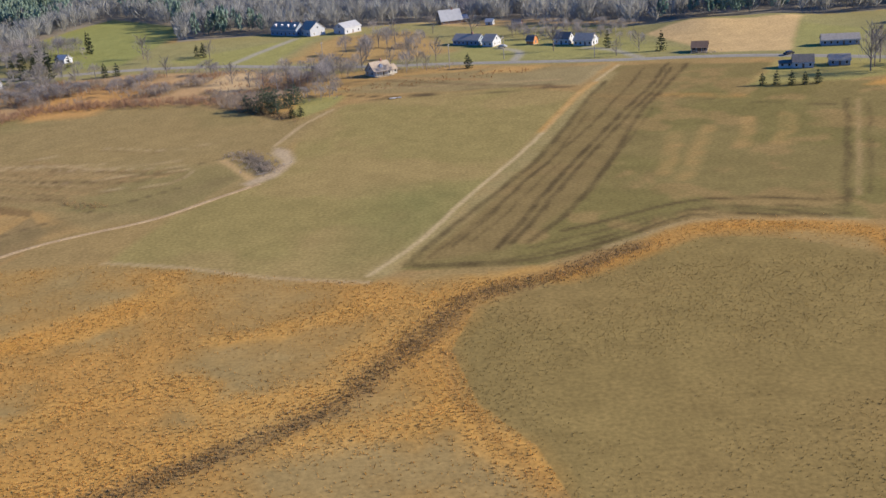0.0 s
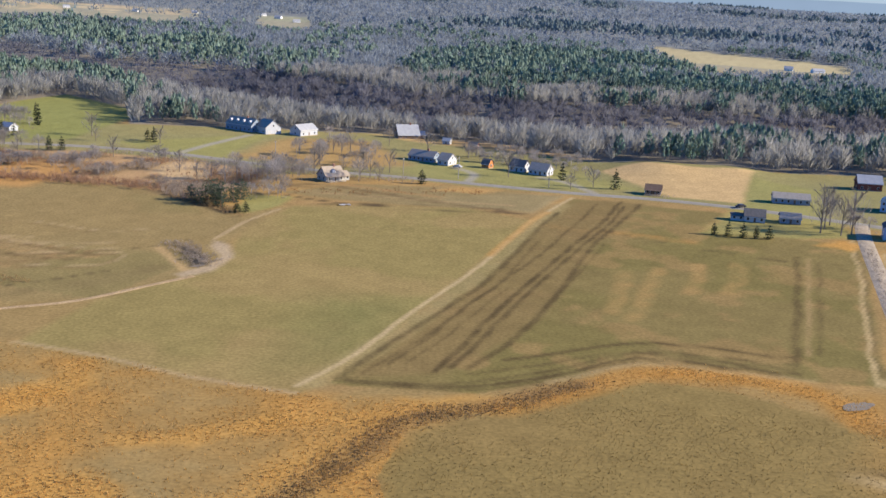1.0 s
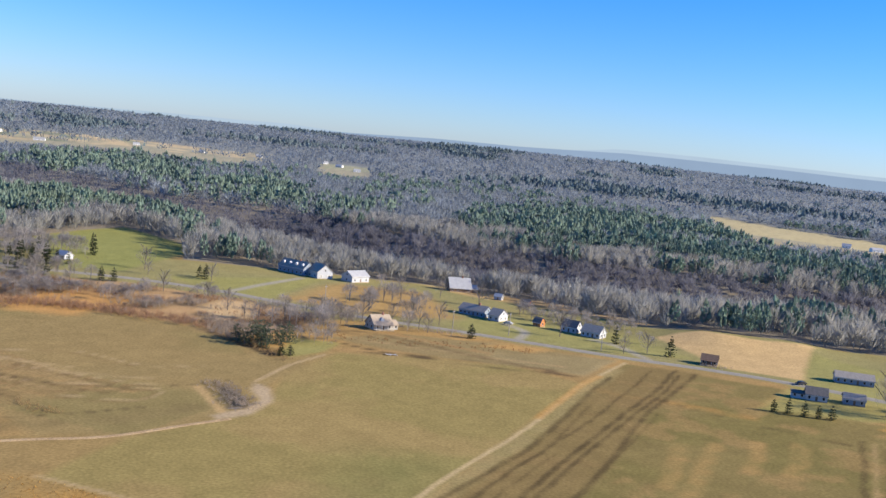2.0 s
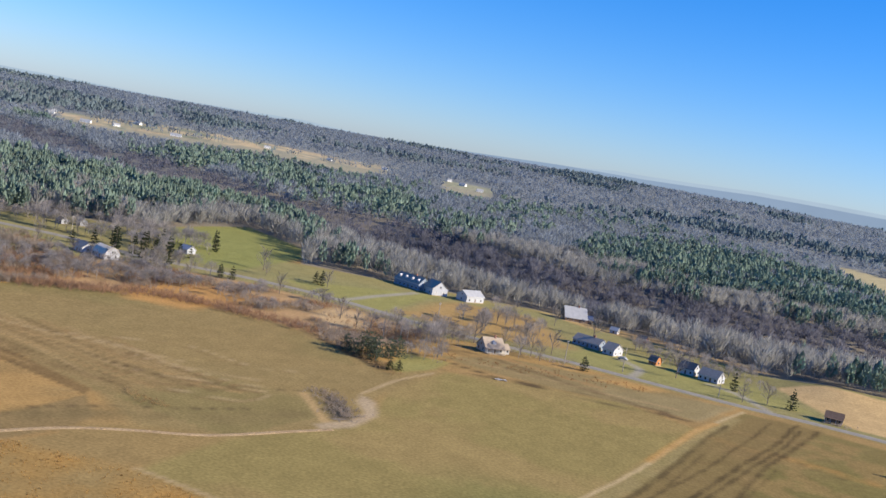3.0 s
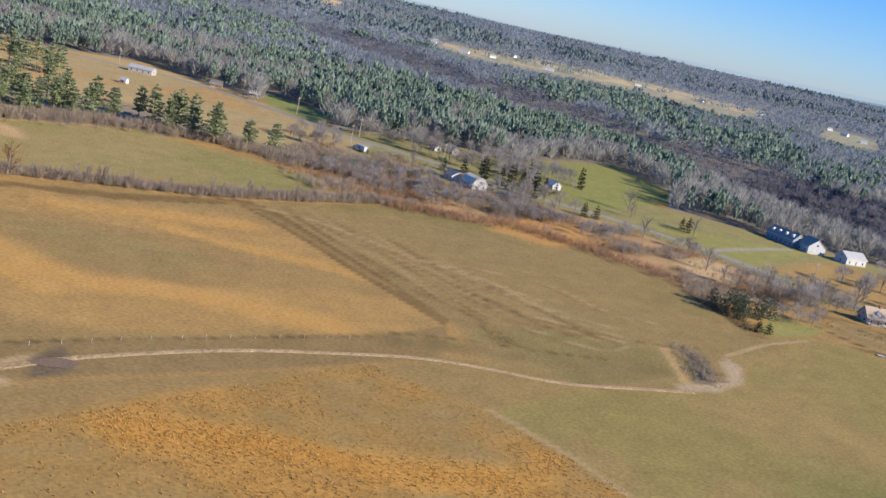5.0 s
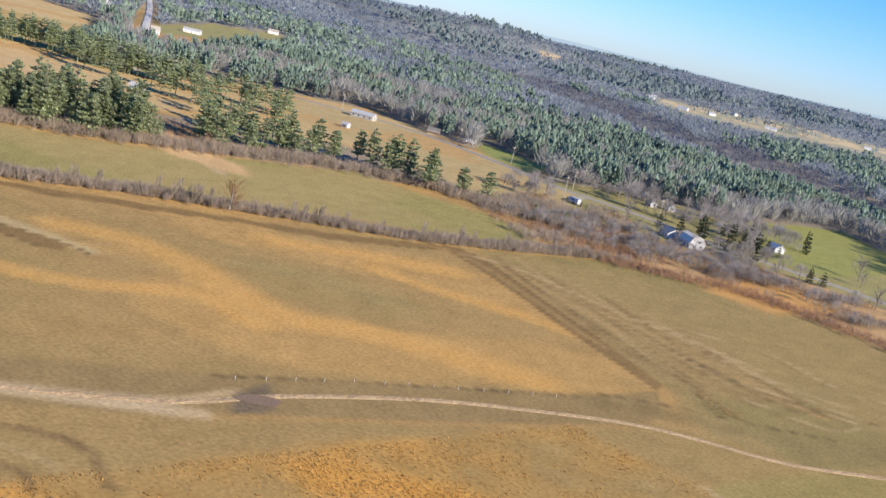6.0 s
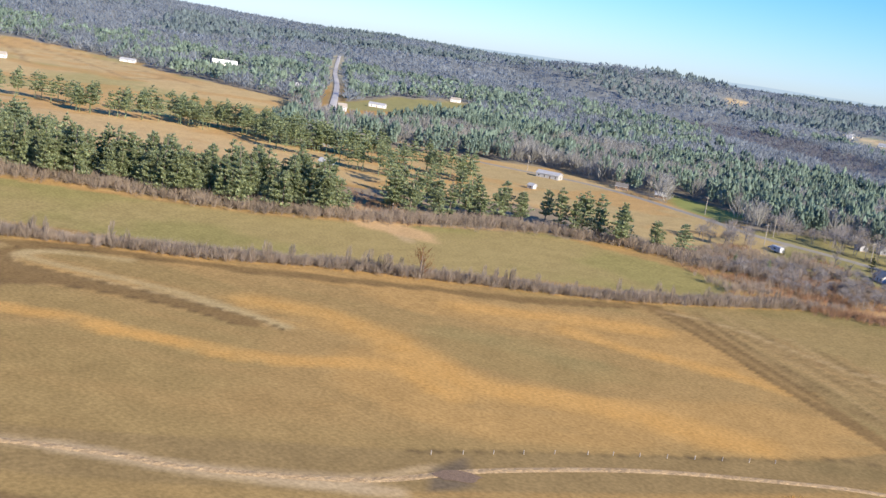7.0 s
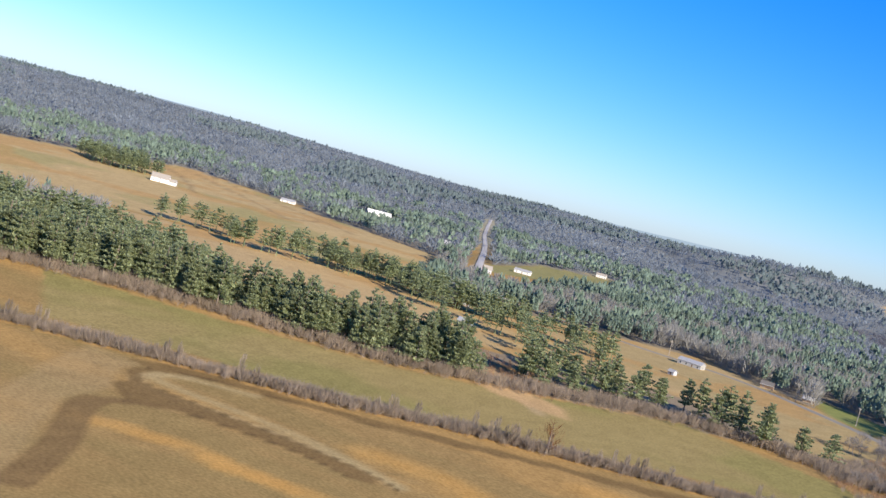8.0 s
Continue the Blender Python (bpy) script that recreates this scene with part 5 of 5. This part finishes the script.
BETWEEN_AT = [(-461, 410), (-418, 394), (-425, 402), (-693, 316), (-665, 337), (-655, 345), (-678, 371), (-649, 377), (-640, 384), (-627, 401), (-618, 405), (-600, 412), (-585, 420), (-572, 424), (-557, 428), (-545, 420), (-520, 400), (-505, 405)] + [(-640 + 4.6 * k + r.uniform(-6, 6), 392 + 1.9 * k + r.uniform(-7, 9)) for k in range(44)] + [(-610 + r.uniform(0, 120), 405 + r.uniform(-14, 40)) for k in range(22)] + [(-700 + 5 * k + r.uniform(-4, 4), 322 + 4 * k + r.uniform(-6, 6)) for k in range(9)]
BETWEEN_AT += [(p[0] + r.uniform(-7, 7), p[1] + r.uniform(-7, 7)) for p in curve_pts([(-630, 330), (-611, 357), (-600, 390), (-586, 428), (-546, 424), (-518, 436), (-502, 459)], 4.0) if r.random() < 0.85]
BETWEEN_AT += [(p[0] + r.uniform(-9, 9), p[1] + r.uniform(-9, 9)) for p in curve_pts([(-495, 425), (-455, 418), (-440, 440), (-432, 462)], 6.0) if r.random() < 0.6]
x, y = rng.uniform(-640, -440, 520), rng.uniform(60, 270, 520)
keep = inside(x, y, [(-475, 60), (-478, 165), (-452, 200), (-448, 245), (-480, 268), (-530, 250), (-640, 150), (-620, 60)])
DEEP_PINES = []
for k in range(4):
    bm = pine_crown(80 + k, 8, 0.25, 0.3, 4)
    for side in ((0.014, 0), (0, 0.014)):
        bm.faces.new([bm.verts.new(w) for w in ((-side[0], -side[1], 0), (side[0], side[1], 0), (0, 0, 0.9))])
    bm.verts.index_update()
    DEEP_PINES.append((np.array([tuple(v.co) for v in bm.verts]), np.array([[v.index for v in f.verts] for f in bm.faces])))
    bm.free()
scatter("pine_wood", x[keep], y[keep], rng.uniform(13, 19, keep.sum()), DEEP_PINES, M_PINE, rng, "deep pine wood behind the field's edge", widen=(1.0, 1.5))
x, y = np.array(GROVE_AT).T
scatter("pine_grove", x, y, rng.uniform(15, 22, len(x)), DEEP_PINES, M_PINE, rng, "pine grove on the far tan field", widen=(1.1, 1.5))
x, y = np.array(BETWEEN_AT).T
scatter("pine_row", x, y, rng.uniform(12, 19, len(x)), DEEP_PINES, M_PINE, rng, "rows of pines between tan fields", widen=(1.0, 1.45))

GULLY_KINDS = [tree_kind("evergreen_tree", "dark bushy evergreen in a field gully", pine_crown(30 + k, 13, 0.42, 0.0, 6, 0.45), M_GULLY, M_BARK, 1, 0.02) for k in range(2)]
plant(GULLY_KINDS, [(-68, 404), (-74, 402), (-63, 408), (-78, 408), (-70, 411), (-66, 400), (-72, 407), (-61, 413)], 5.5, 10, 18, "evergreens in the field gully", stretch=(0.8, 1.15))
SPRUCE_KINDS = [tree_kind("evergreen_tree", "dense dark evergreen tree", pine_crown(40 + k, 11, 0.30, 0.02, 5, 0.8), M_DARKGREEN, M_BARK, 1, 0.02) for k in range(3)]
plant(SPRUCE_KINDS, [(6, 468), (69, 498), (89, 477), (-161, 509), (-156, 512), (-197, 552), (-204, 556), (-190, 548), (-128, 556), (-124, 552), (-232, 530), (-238, 520)], 6, 9, 8, stretch=(0.9, 1.3))
plant(SPRUCE_KINDS, [(-196, 516), (-203, 519), (-209, 524), (-217, 521), (-192, 523), (-200, 528), (-212, 546), (-206, 551), (-188, 516), (-222, 531)], 9, 13, 58, stretch=(0.7, 1.0))
plant(SPRUCE_KINDS, [(-59, 389), (-56, 391)], 3.6, 4.2, 19, stretch=(1.5, 1.7))
plant(SPRUCE_KINDS, [(107, 385), (111.5, 384), (116, 381.5), (120.5, 381), (125, 381)], 4.0, 5.6, 9, "row of small garden evergreens", stretch=(1.1, 1.4))
plant(SPRUCE_KINDS, [(-271, 503)], 3.6, 4.0, 71, stretch=(0.9, 1.0))
plant(SPRUCE_KINDS, [(-194, 593), (-191, 588)], 11, 13, 10, stretch=(0.5, 0.6))

BARE_KINDS = [tree_kind("bare_tree", "leafless grey tree with fine branching", bare_crown(60 + k), M_HOMEBARE, M_BARK, 1, 0.018) for k in range(5)]
spots = [(-55, 474), (-48, 470), (-20, 474), (-16, 478), (-12, 470), (-40, 480), (-62, 466), (-70, 462), (-50, 485), (69, 472), (166, 408), (-28, 490), (-8, 495), (-20, 505), (-40, 510), (-60, 500), (45, 500), (80, 480), (-85, 455), (-95, 470), (-110, 500), (-130, 500), (-218, 480), (-200, 478), (-190, 490), (-205, 470), (-228, 478), (-180, 480), (-170, 495), (-185, 500), (-245, 500), (-255, 520), (-150, 545), (-156, 560), (-120, 548), (-10, 590), (-30, 580), (10, 575), (30, 560)]
plant(BARE_KINDS, spots, 7, 12, 12, "bare trees round the homes", stretch=(0.9, 1.2))
plant(BARE_KINDS, [(155, 393), (160, 396), (149, 397), (153, 404), (158, 412)], 13, 17, 14, "bare trees round the homes", stretch=(0.9, 1.1))
LONE = tree_kind("oak_tree", "lone tree with clinging rust-brown leaves in the hedge", bare_crown(90, 0.45, 0.1), M_RUST, M_BARK, 1, 0.03)
plant([LONE], [(-264, 281)], 10, 10.1, 1, stretch=(1.0, 1.01))

# ---- hedges, brush and grass ----
def along(pts, n, half, seed):
    """Random places beside a line."""
    r, line = np.random.default_rng(seed), curve_pts(pts, 4.0)
    k = r.integers(0, len(line) - 1, n)
    a, b = np.array(line)[k], np.array(line)[k + 1]
    p = a + (b - a) * r.uniform(0, 1, (n, 1)) + r.normal(0, half, (n, 2))
    return p[:, 0], p[:, 1]


def shrub_template(r, n=30):
    """A leafless bush one metre high: many stems fanning from the ground."""
    v, f = [], []
    for k in range(n):
        a, top, out, w = r.uniform(0, 6.283), r.uniform(0.5, 1.0), r.uniform(0.1, 0.5), r.uniform(0.004, 0.011)
        i = len(v)
        base = np.array([math.cos(a), math.sin(a), 0]) * out * 0.25
        tip = np.array([math.cos(a) * out, math.sin(a) * out, top])
        s = np.array([-math.sin(a + k), math.cos(a + k), 0]) * w
        v += [base, (base + tip) * 0.55 + s * 2 + (0, 0, 0.06), tip]
        f.append((i, i + 1, i + 2))
    return np.array(v), np.array(f)


SHRUBS = [shrub_template(rng) for _ in range(8)]
x, y = along(HEDGE, 4400, 1.9, 1)
keep = fbm(x, y, 12, 2, 91) > 0.2
x, y = x[keep], y[keep]
scatter("hedgerow", x, y, rng.uniform(1.8, 4.2, len(x)) * (0.75 + 0.5 * fbm(x, y, 9, 2, 92)), SHRUBS, M_SHRUB, rng, "leafless brown hedgerow between fields")
x, y = along(HEDGE, 60, 1.8, 31)
scatter("bare_saplings", x, y, rng.uniform(4.5, 7.5, len(x)), HOME_BARES, M_SHRUB, rng, "slim leafless saplings standing in the hedgerow", widen=(0.5, 0.8))
x, y = along([(-207, 405), (-183, 420), (-158, 438), (-123, 437), (-100, 432)], 560, 4.0, 2)
scatter("hedgerow", x, y, rng.uniform(1.5, 3.5, len(x)), SHRUBS, M_RUSTBRUSH, rng, "leafless brown hedgerow below the homes")
x, y = along([(-450, 150), (-409, 230), (-365, 281), (-350, 322), (-338, 372), (-316, 412), (-272, 432), (-240, 440)], 2600, 4.5, 3)
scatter("brush", x, y, rng.uniform(1.6, 5.6, len(x)), SHRUBS, M_SHRUB, rng, "grey leafless brush under the pines")
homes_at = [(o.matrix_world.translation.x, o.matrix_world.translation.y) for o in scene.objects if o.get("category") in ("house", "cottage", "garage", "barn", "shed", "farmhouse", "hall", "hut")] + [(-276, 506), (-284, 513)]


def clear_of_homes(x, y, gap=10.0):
    """Off the road, clear of the homes and of the camera's line to them."""
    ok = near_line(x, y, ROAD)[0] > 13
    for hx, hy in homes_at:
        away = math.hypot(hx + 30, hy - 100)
        # steps from the home towards the camera, so that plants don't hide it
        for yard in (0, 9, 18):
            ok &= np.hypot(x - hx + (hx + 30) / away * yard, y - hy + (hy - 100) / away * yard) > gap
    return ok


x, y = rng.uniform(-290, -50, 11000), rng.uniform(400, 530, 11000)
slope = inside(x, y, [(-300, 455), (-300, 500), (-262, 520), (-236, 500), (-240, 440), (-270, 436)])
grassy = inside(x, y, [(-174, 436), (-170, 466), (-147, 480), (-133, 464), (-142, 430), (-160, 424)]) | inside(x, y, [(-107, 470), (-104, 496), (-90, 500), (-80, 462), (-92, 442)])
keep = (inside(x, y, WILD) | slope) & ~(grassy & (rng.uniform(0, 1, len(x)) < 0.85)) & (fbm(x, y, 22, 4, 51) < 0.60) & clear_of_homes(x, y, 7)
rusty = fbm(x, y, 14, 2, 53) > 0.52
scatter("brush", x[keep & ~rusty], y[keep & ~rusty], rng.uniform(1.0, 3.6, (keep & ~rusty).sum()), SHRUBS, M_SHRUB, rng, "tangled leafless brush beside the road")
scatter("brush", x[keep & rusty], y[keep & rusty], rng.uniform(0.8, 2.4, (keep & rusty).sum()), SHRUBS, M_RUSTBRUSH, rng, "rusty tangled brush beside the road")
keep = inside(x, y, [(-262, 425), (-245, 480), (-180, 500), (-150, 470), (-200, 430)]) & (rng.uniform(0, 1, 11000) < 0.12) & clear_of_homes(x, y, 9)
scatter("bare_thicket", x[keep], y[keep], rng.uniform(3.5, 7, keep.sum()), ROUND_BARES, M_HOMEBARE, rng, "thicket of young leafless trees", widen=(0.9, 1.4))
for poly, n, low, high in (([(-305, 480), (-318, 560), (-270, 612), (-200, 600), (-168, 548), (-160, 500), (-200, 500)], 260, 6, 12), ([(-80, 440), (-75, 500), (-12, 502), (-2, 474), (-40, 442)], 46, 6, 11), ([(-62, 505), (-50, 590), (-8, 600), (-2, 520), (-20, 496)], 34, 6, 12), ([(-150, 452), (-135, 520), (-108, 512), (-100, 470), (-120, 448)], 60, 4, 8), ([(-80, 402), (-78, 425), (-50, 440), (-40, 425), (-55, 408)], 16, 4, 8), ([(25, 545), (40, 590), (95, 560), (85, 500), (62, 530)], 90, 4, 8), ([(145, 388), (150, 410), (175, 425), (180, 400), (165, 385)], 50, 4, 9)):
    xs, ys = [p[0] for p in poly], [p[1] for p in poly]
    x, y = rng.uniform(min(xs), max(xs), n * 2), rng.uniform(min(ys), max(ys), n * 2)
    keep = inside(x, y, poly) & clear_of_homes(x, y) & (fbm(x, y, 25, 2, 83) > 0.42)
    scatter("bare_thicket", x[keep], y[keep], rng.uniform(low, high, keep.sum()), ROUND_BARES, M_HOMEBARE, rng, "grey leafless trees among the homes", widen=(0.8, 1.2))
    keep &= rng.uniform(0, 1, n * 2) < 0.5
    scatter("brush", x[keep] + 2, y[keep] - 2, rng.uniform(1, 2.6, keep.sum()), SHRUBS, M_SHRUB, rng, "low leafless brush among the homes")
x, y = rng.uniform(-300, -186, 3600), rng.uniform(390, 505, 3600)
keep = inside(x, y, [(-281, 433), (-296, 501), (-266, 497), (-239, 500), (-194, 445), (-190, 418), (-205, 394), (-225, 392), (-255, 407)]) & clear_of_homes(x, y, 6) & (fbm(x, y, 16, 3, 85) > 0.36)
rusty = fbm(x, y, 18, 2, 86) > 0.55
scatter("brush", x[keep & ~rusty], y[keep & ~rusty], rng.uniform(1.4, 4.2, (keep & ~rusty).sum()), SHRUBS, M_SHRUB, rng, "thick grey leafless brush on the slope")
scatter("brush", x[keep & rusty], y[keep & rusty], rng.uniform(0.8, 2.6, (keep & rusty).sum()), SHRUBS, M_RUSTBRUSH, rng, "thick rusty brush on the slope")
x, y = along([(-345, 345), (-362, 350), (-380, 352), (-395, 362)], 260, 7.0, 45)
scatter("brush", x, y, rng.uniform(0.8, 2.8, len(x)), SHRUBS, M_RUSTBRUSH, rng, "rusty brush in the gap between the pines")
x, y = along([(-80, 412), (-66, 396), (-55, 384)], 60, 2.5, 5)
scatter("brush", x, y, rng.uniform(1.0, 2.5, len(x)), SHRUBS, M_REED, rng, "brush in a field gully")
x, y = along([(-70, 339), (-64, 331), (-60, 322), (-57, 314)], 420, 2.6, 6)
scatter("brush", x, y, rng.uniform(0.4, 1.5, len(x)), SHRUBS, M_SHRUB, rng, "tan brush round a field pond")
x, y = along([(-112, 296), (-104, 291), (-97, 289)], 90, 1.6, 16)
scatter("brush", x, y, rng.uniform(0.4, 1.2, len(x)), SHRUBS, M_REED, rng, "low brown brush beside the dirt track")


def tuft_template(r):
    v, f = [], []
    for k in range(4):
        a, top, out = r.uniform(0, 6.283), r.uniform(0.6, 1.0), r.uniform(0.15, 0.5)
        s = np.array([-math.sin(a), math.cos(a), 0]) * r.uniform(0.18, 0.34)
        i = len(v)
        v += [-s, s, np.array([math.cos(a) * out, math.sin(a) * out, top])]
        f.append((i, i + 1, i + 2))
    return np.array(v), np.array(f)


TUFTS = [tuft_template(rng) for _ in range(8)]
x, y = rng.uniform(-150, 95, 200000), rng.uniform(95, 245, 200000)
near_rough = inside(x, y, [(-150, 60), (-130, 150), (-112, 240), (-84, 240), (-21, 215), (20, 212), (60, 240), (100, 225), (80, 60)]) & ~inside(x, y, ROUND_FIELD)
thick = fbm(x, y, 20, 4, 31)
band = np.min([near_line(x, y, line)[0] / wide for wide, line in BANDS], 0)
chance = np.clip((thick - 0.40) * 2, 0, 0.35) + 0.5 * np.clip(1.3 - band, 0, 1) + 0.08
keep = near_rough & (rng.uniform(0, 1, len(x)) < chance)
scatter("dry_grass", x[keep], y[keep], rng.uniform(0.13, 0.36, keep.sum()), TUFTS, M_STRAW, rng, "tussocks of orange dry grass", widen=(1.0, 1.7))
keep = inside(x, y, ROUND_FIELD) & (rng.uniform(0, 1, len(x)) < 0.30 * np.clip((thick - 0.35) * 4, 0, 1))
scatter("stubble", x[keep], y[keep], rng.uniform(0.12, 0.25, keep.sum()), TUFTS, M_STUBBLE, rng, "short olive-brown grass tufts", widen=(1.0, 1.8))
x, y = along(DITCH, 4200, 2.1, 8)
scatter("reeds", x, y, rng.uniform(0.2, 0.45, len(x)), TUFTS, M_REED, rng, "dark brown reeds along a field ditch", widen=(0.8, 1.4))
x, y = along([(19, 211), (36, 223), (53, 236), (70, 234), (87, 224), (91, 201)], 1800, 2.6, 9)
scatter("dry_grass", x, y, rng.uniform(0.12, 0.32, len(x)), TUFTS, M_STRAW, rng, "tussocks of orange dry grass along a bank", widen=(1.0, 1.8))


x, y = along([(-140, 514), (-71, 494), (-34, 480), (3, 473)], 420, 3.0, 21)
scatter("brush", x, y, rng.uniform(0.6, 2.0, len(x)), SHRUBS, M_SHRUB, rng, "rusty brush on the road's verge")
x, y = along([(-60, 440), (-30, 436), (0, 446), (30, 452)], 200, 4.0, 22)
scatter("brush", x, y, rng.uniform(0.4, 1.4, len(x)), SHRUBS, M_RUST, rng, "rust-coloured brush at the field's edge")
x, y = along([(100, 461), (106, 461), (110, 462)], 26, 1.2, 23)
scatter("brush", x, y, rng.uniform(1.0, 1.8, len(x)), SHRUBS, M_SHRUB, rng, "grey garden shrubs before a small house")
x, y = along([(161, 372), (125, 264), (100, 209), (77, 148)], 700, 0.8, 24)
scatter("brush", x - 4.5, y, rng.uniform(0.4, 1.1, len(x)), SHRUBS, M_SHRUB, rng, "dry brush along the gravel road")


# ---- small things ----
def utility_pole(x, y, yaw, high=10.0):
    ob = thing("utility_pole", x, y, yaw, "tall grey wooden utility pole beside the road", "pole", "utility poles")
    bm = bmesh.new()
    bmesh.ops.create_cone(bm, cap_ends=True, segments=8, radius1=0.19, radius2=0.12, depth=high + 0.6, matrix=pose(0, 0, high / 2 - 0.3))
    part("post", bm, M_POLE, ob)
    arm = part("crossarm", block(-1.2, 1.2, -0.07, 0.07, high - 0.9, high - 0.75), M_POLE, ob)
    for k in (-1.0, -0.4, 0.4, 1.0):
        bm = bmesh.new()
        bmesh.ops.create_cone(bm, cap_ends=True, segments=6, radius1=0.06, radius2=0.04, depth=0.18, matrix=pose(k, 0, high - 0.66))
        part("insulator", bm, M_METAL, arm)


for x, y, yaw in ((-304, 549, 70), (-250, 543, 85), (-360, 572, 70), (-410, 588, 70), (-2, 476, 70), (22, 487, 75), (60, 474, 75), (-60, 510, 70), (-505, 584, 100), (-290, 518, 70)):
    utility_pole(x, y, yaw)


def car(name, x, y, yaw, label, paint):
    ob = thing(name, x, y, yaw, label, "car", lift=0.3)
    bm = bmesh.new()
    prism(bm, [(-2.2, 0.35), (2.2, 0.35), (2.25, 0.75), (1.4, 0.9), (0.7, 1.4), (-1.0, 1.42), (-1.7, 0.95), (-2.25, 0.85)], -0.85, 0.85)
    bmesh.ops.bevel(bm, geom=bm.edges, offset=0.06, segments=1, affect="EDGES")
    body = part("body", bm, paint, ob)
    part("windscreen", block(-0.7, 0.7, 0.72, 1.3, 0.98, 1.3), M_GLASS, body)
    for s in (-1, 1):
        for d in (-1.35, 1.35):
            bm = bmesh.new()
            bmesh.ops.create_cone(bm, cap_ends=True, segments=14, radius1=0.33, radius2=0.33, depth=0.22, matrix=pose(s * 0.8, d, 0.33, 0, 90, 0))
            part("wheel", bm, M_RUBBER, ob)


car("car", 133, 441.5, 115, "dark car on the country road", M_CARPAINT)
car("car", -282, 511, 60, "white car parked beside the road", M_WHITE)
car("car", 23, 520, 60, "grey car on a house driveway", M_METAL)


def camper(x, y, yaw):
    ob = thing("camper_trailer", x, y, yaw, "white camper trailer parked near the road", "trailer", lift=0.02)
    bm = bmesh.new()
    prism(bm, [(-1.2, 0.6), (1.2, 0.6), (1.2, 2.5), (0.9, 2.9), (-0.9, 2.9), (-1.2, 2.5)], -3.5, 3.5)
    body = part("body", bm, M_WHITE, ob)
    part("window", block(-1.5, 0.2, -1.24, -1.18, 1.5, 2.1), M_GLASS, body)
    part("door", block(1.4, 2.2, -1.24, -1.18, 0.7, 2.4), M_TRIM, body)
    for s in (-1.15, 1.15):
        for d in (-0.5, 0.5):
            bm = bmesh.new()
            bmesh.ops.create_cone(bm, cap_ends=True, segments=12, radius1=0.36, radius2=0.36, depth=0.2, matrix=pose(d, s, 0.36, 90, 0, 0))
            part("wheel", bm, M_RUBBER, ob)
    part("hitch", block(3.5, 4.8, -0.06, 0.06, 0.5, 0.62), M_BROWN, ob)


camper(-276, 506, -25)

# fence of short stakes along the wet strip
fence = thing("fence", -140, 216, 0, "line of short wooden stakes along a field strip", "fence")
line = curve_pts([(-152, 186), (-141, 215), (-123, 250)], 5.5)
for px, py in line:
    part("stake", block(px + 140 - 0.06, px + 140 + 0.06, py - 216 - 0.06, py - 216 + 0.06, -0.3, 0.8), M_POLE, fence)


def puddle(x, y, long, wide, yaw, label, surface=M_WATER):
    verts = [(math.cos(a) * long * (0.8 + 0.4 * random.random()), math.sin(a) * wide * (0.8 + 0.4 * random.random()), 0) for a in np.linspace(0, 6.283, 18)[:-1]]
    me = bpy.data.meshes.new("puddle")
    me.from_pydata(verts, [], [list(range(len(verts)))])
    me.materials.append(surface)
    ob = new("puddle", me)
    ob.matrix_world = pose(x, y, float(height(x, y)) + 0.1, 0, 0, yaw)
    return tagged(ob, label, "water", kind="structure")


puddle(-143, 184, 3.8, 2.4, 60, "churned brown mud on a field track", M_MUD)
puddle(-58, 312, 2.2, 0.9, 40, "dark still pond water below a brushy bank")
puddle(92, 219, 4.2, 1.8, 30, "shallow grey puddle beside the gravel road")


# a crumpled pale sheet left lying on the grass
rag = random.Random(5)
bm = bmesh.new()
grid = [[bm.verts.new((u * 0.9 - 2.2 + rag.uniform(-0.15, 0.15), v * 0.7 - 1.0 + rag.uniform(-0.15, 0.15), rag.uniform(0.05, 0.4))) for v in range(4)] for u in range(6)]
for u in range(5):
    for v in range(3):
        bm.faces.new((grid[u][v], grid[u + 1][v], grid[u + 1][v + 1], grid[u][v + 1]))
bmesh.ops.solidify(bm, geom=bm.faces[:], thickness=0.03)
sheet = thing("plastic_sheet", -23, 411, 20, "crumpled pale plastic sheet lying on grass", "sheet", lift=0.02)
part("fold", bm, M_TRIM, sheet)
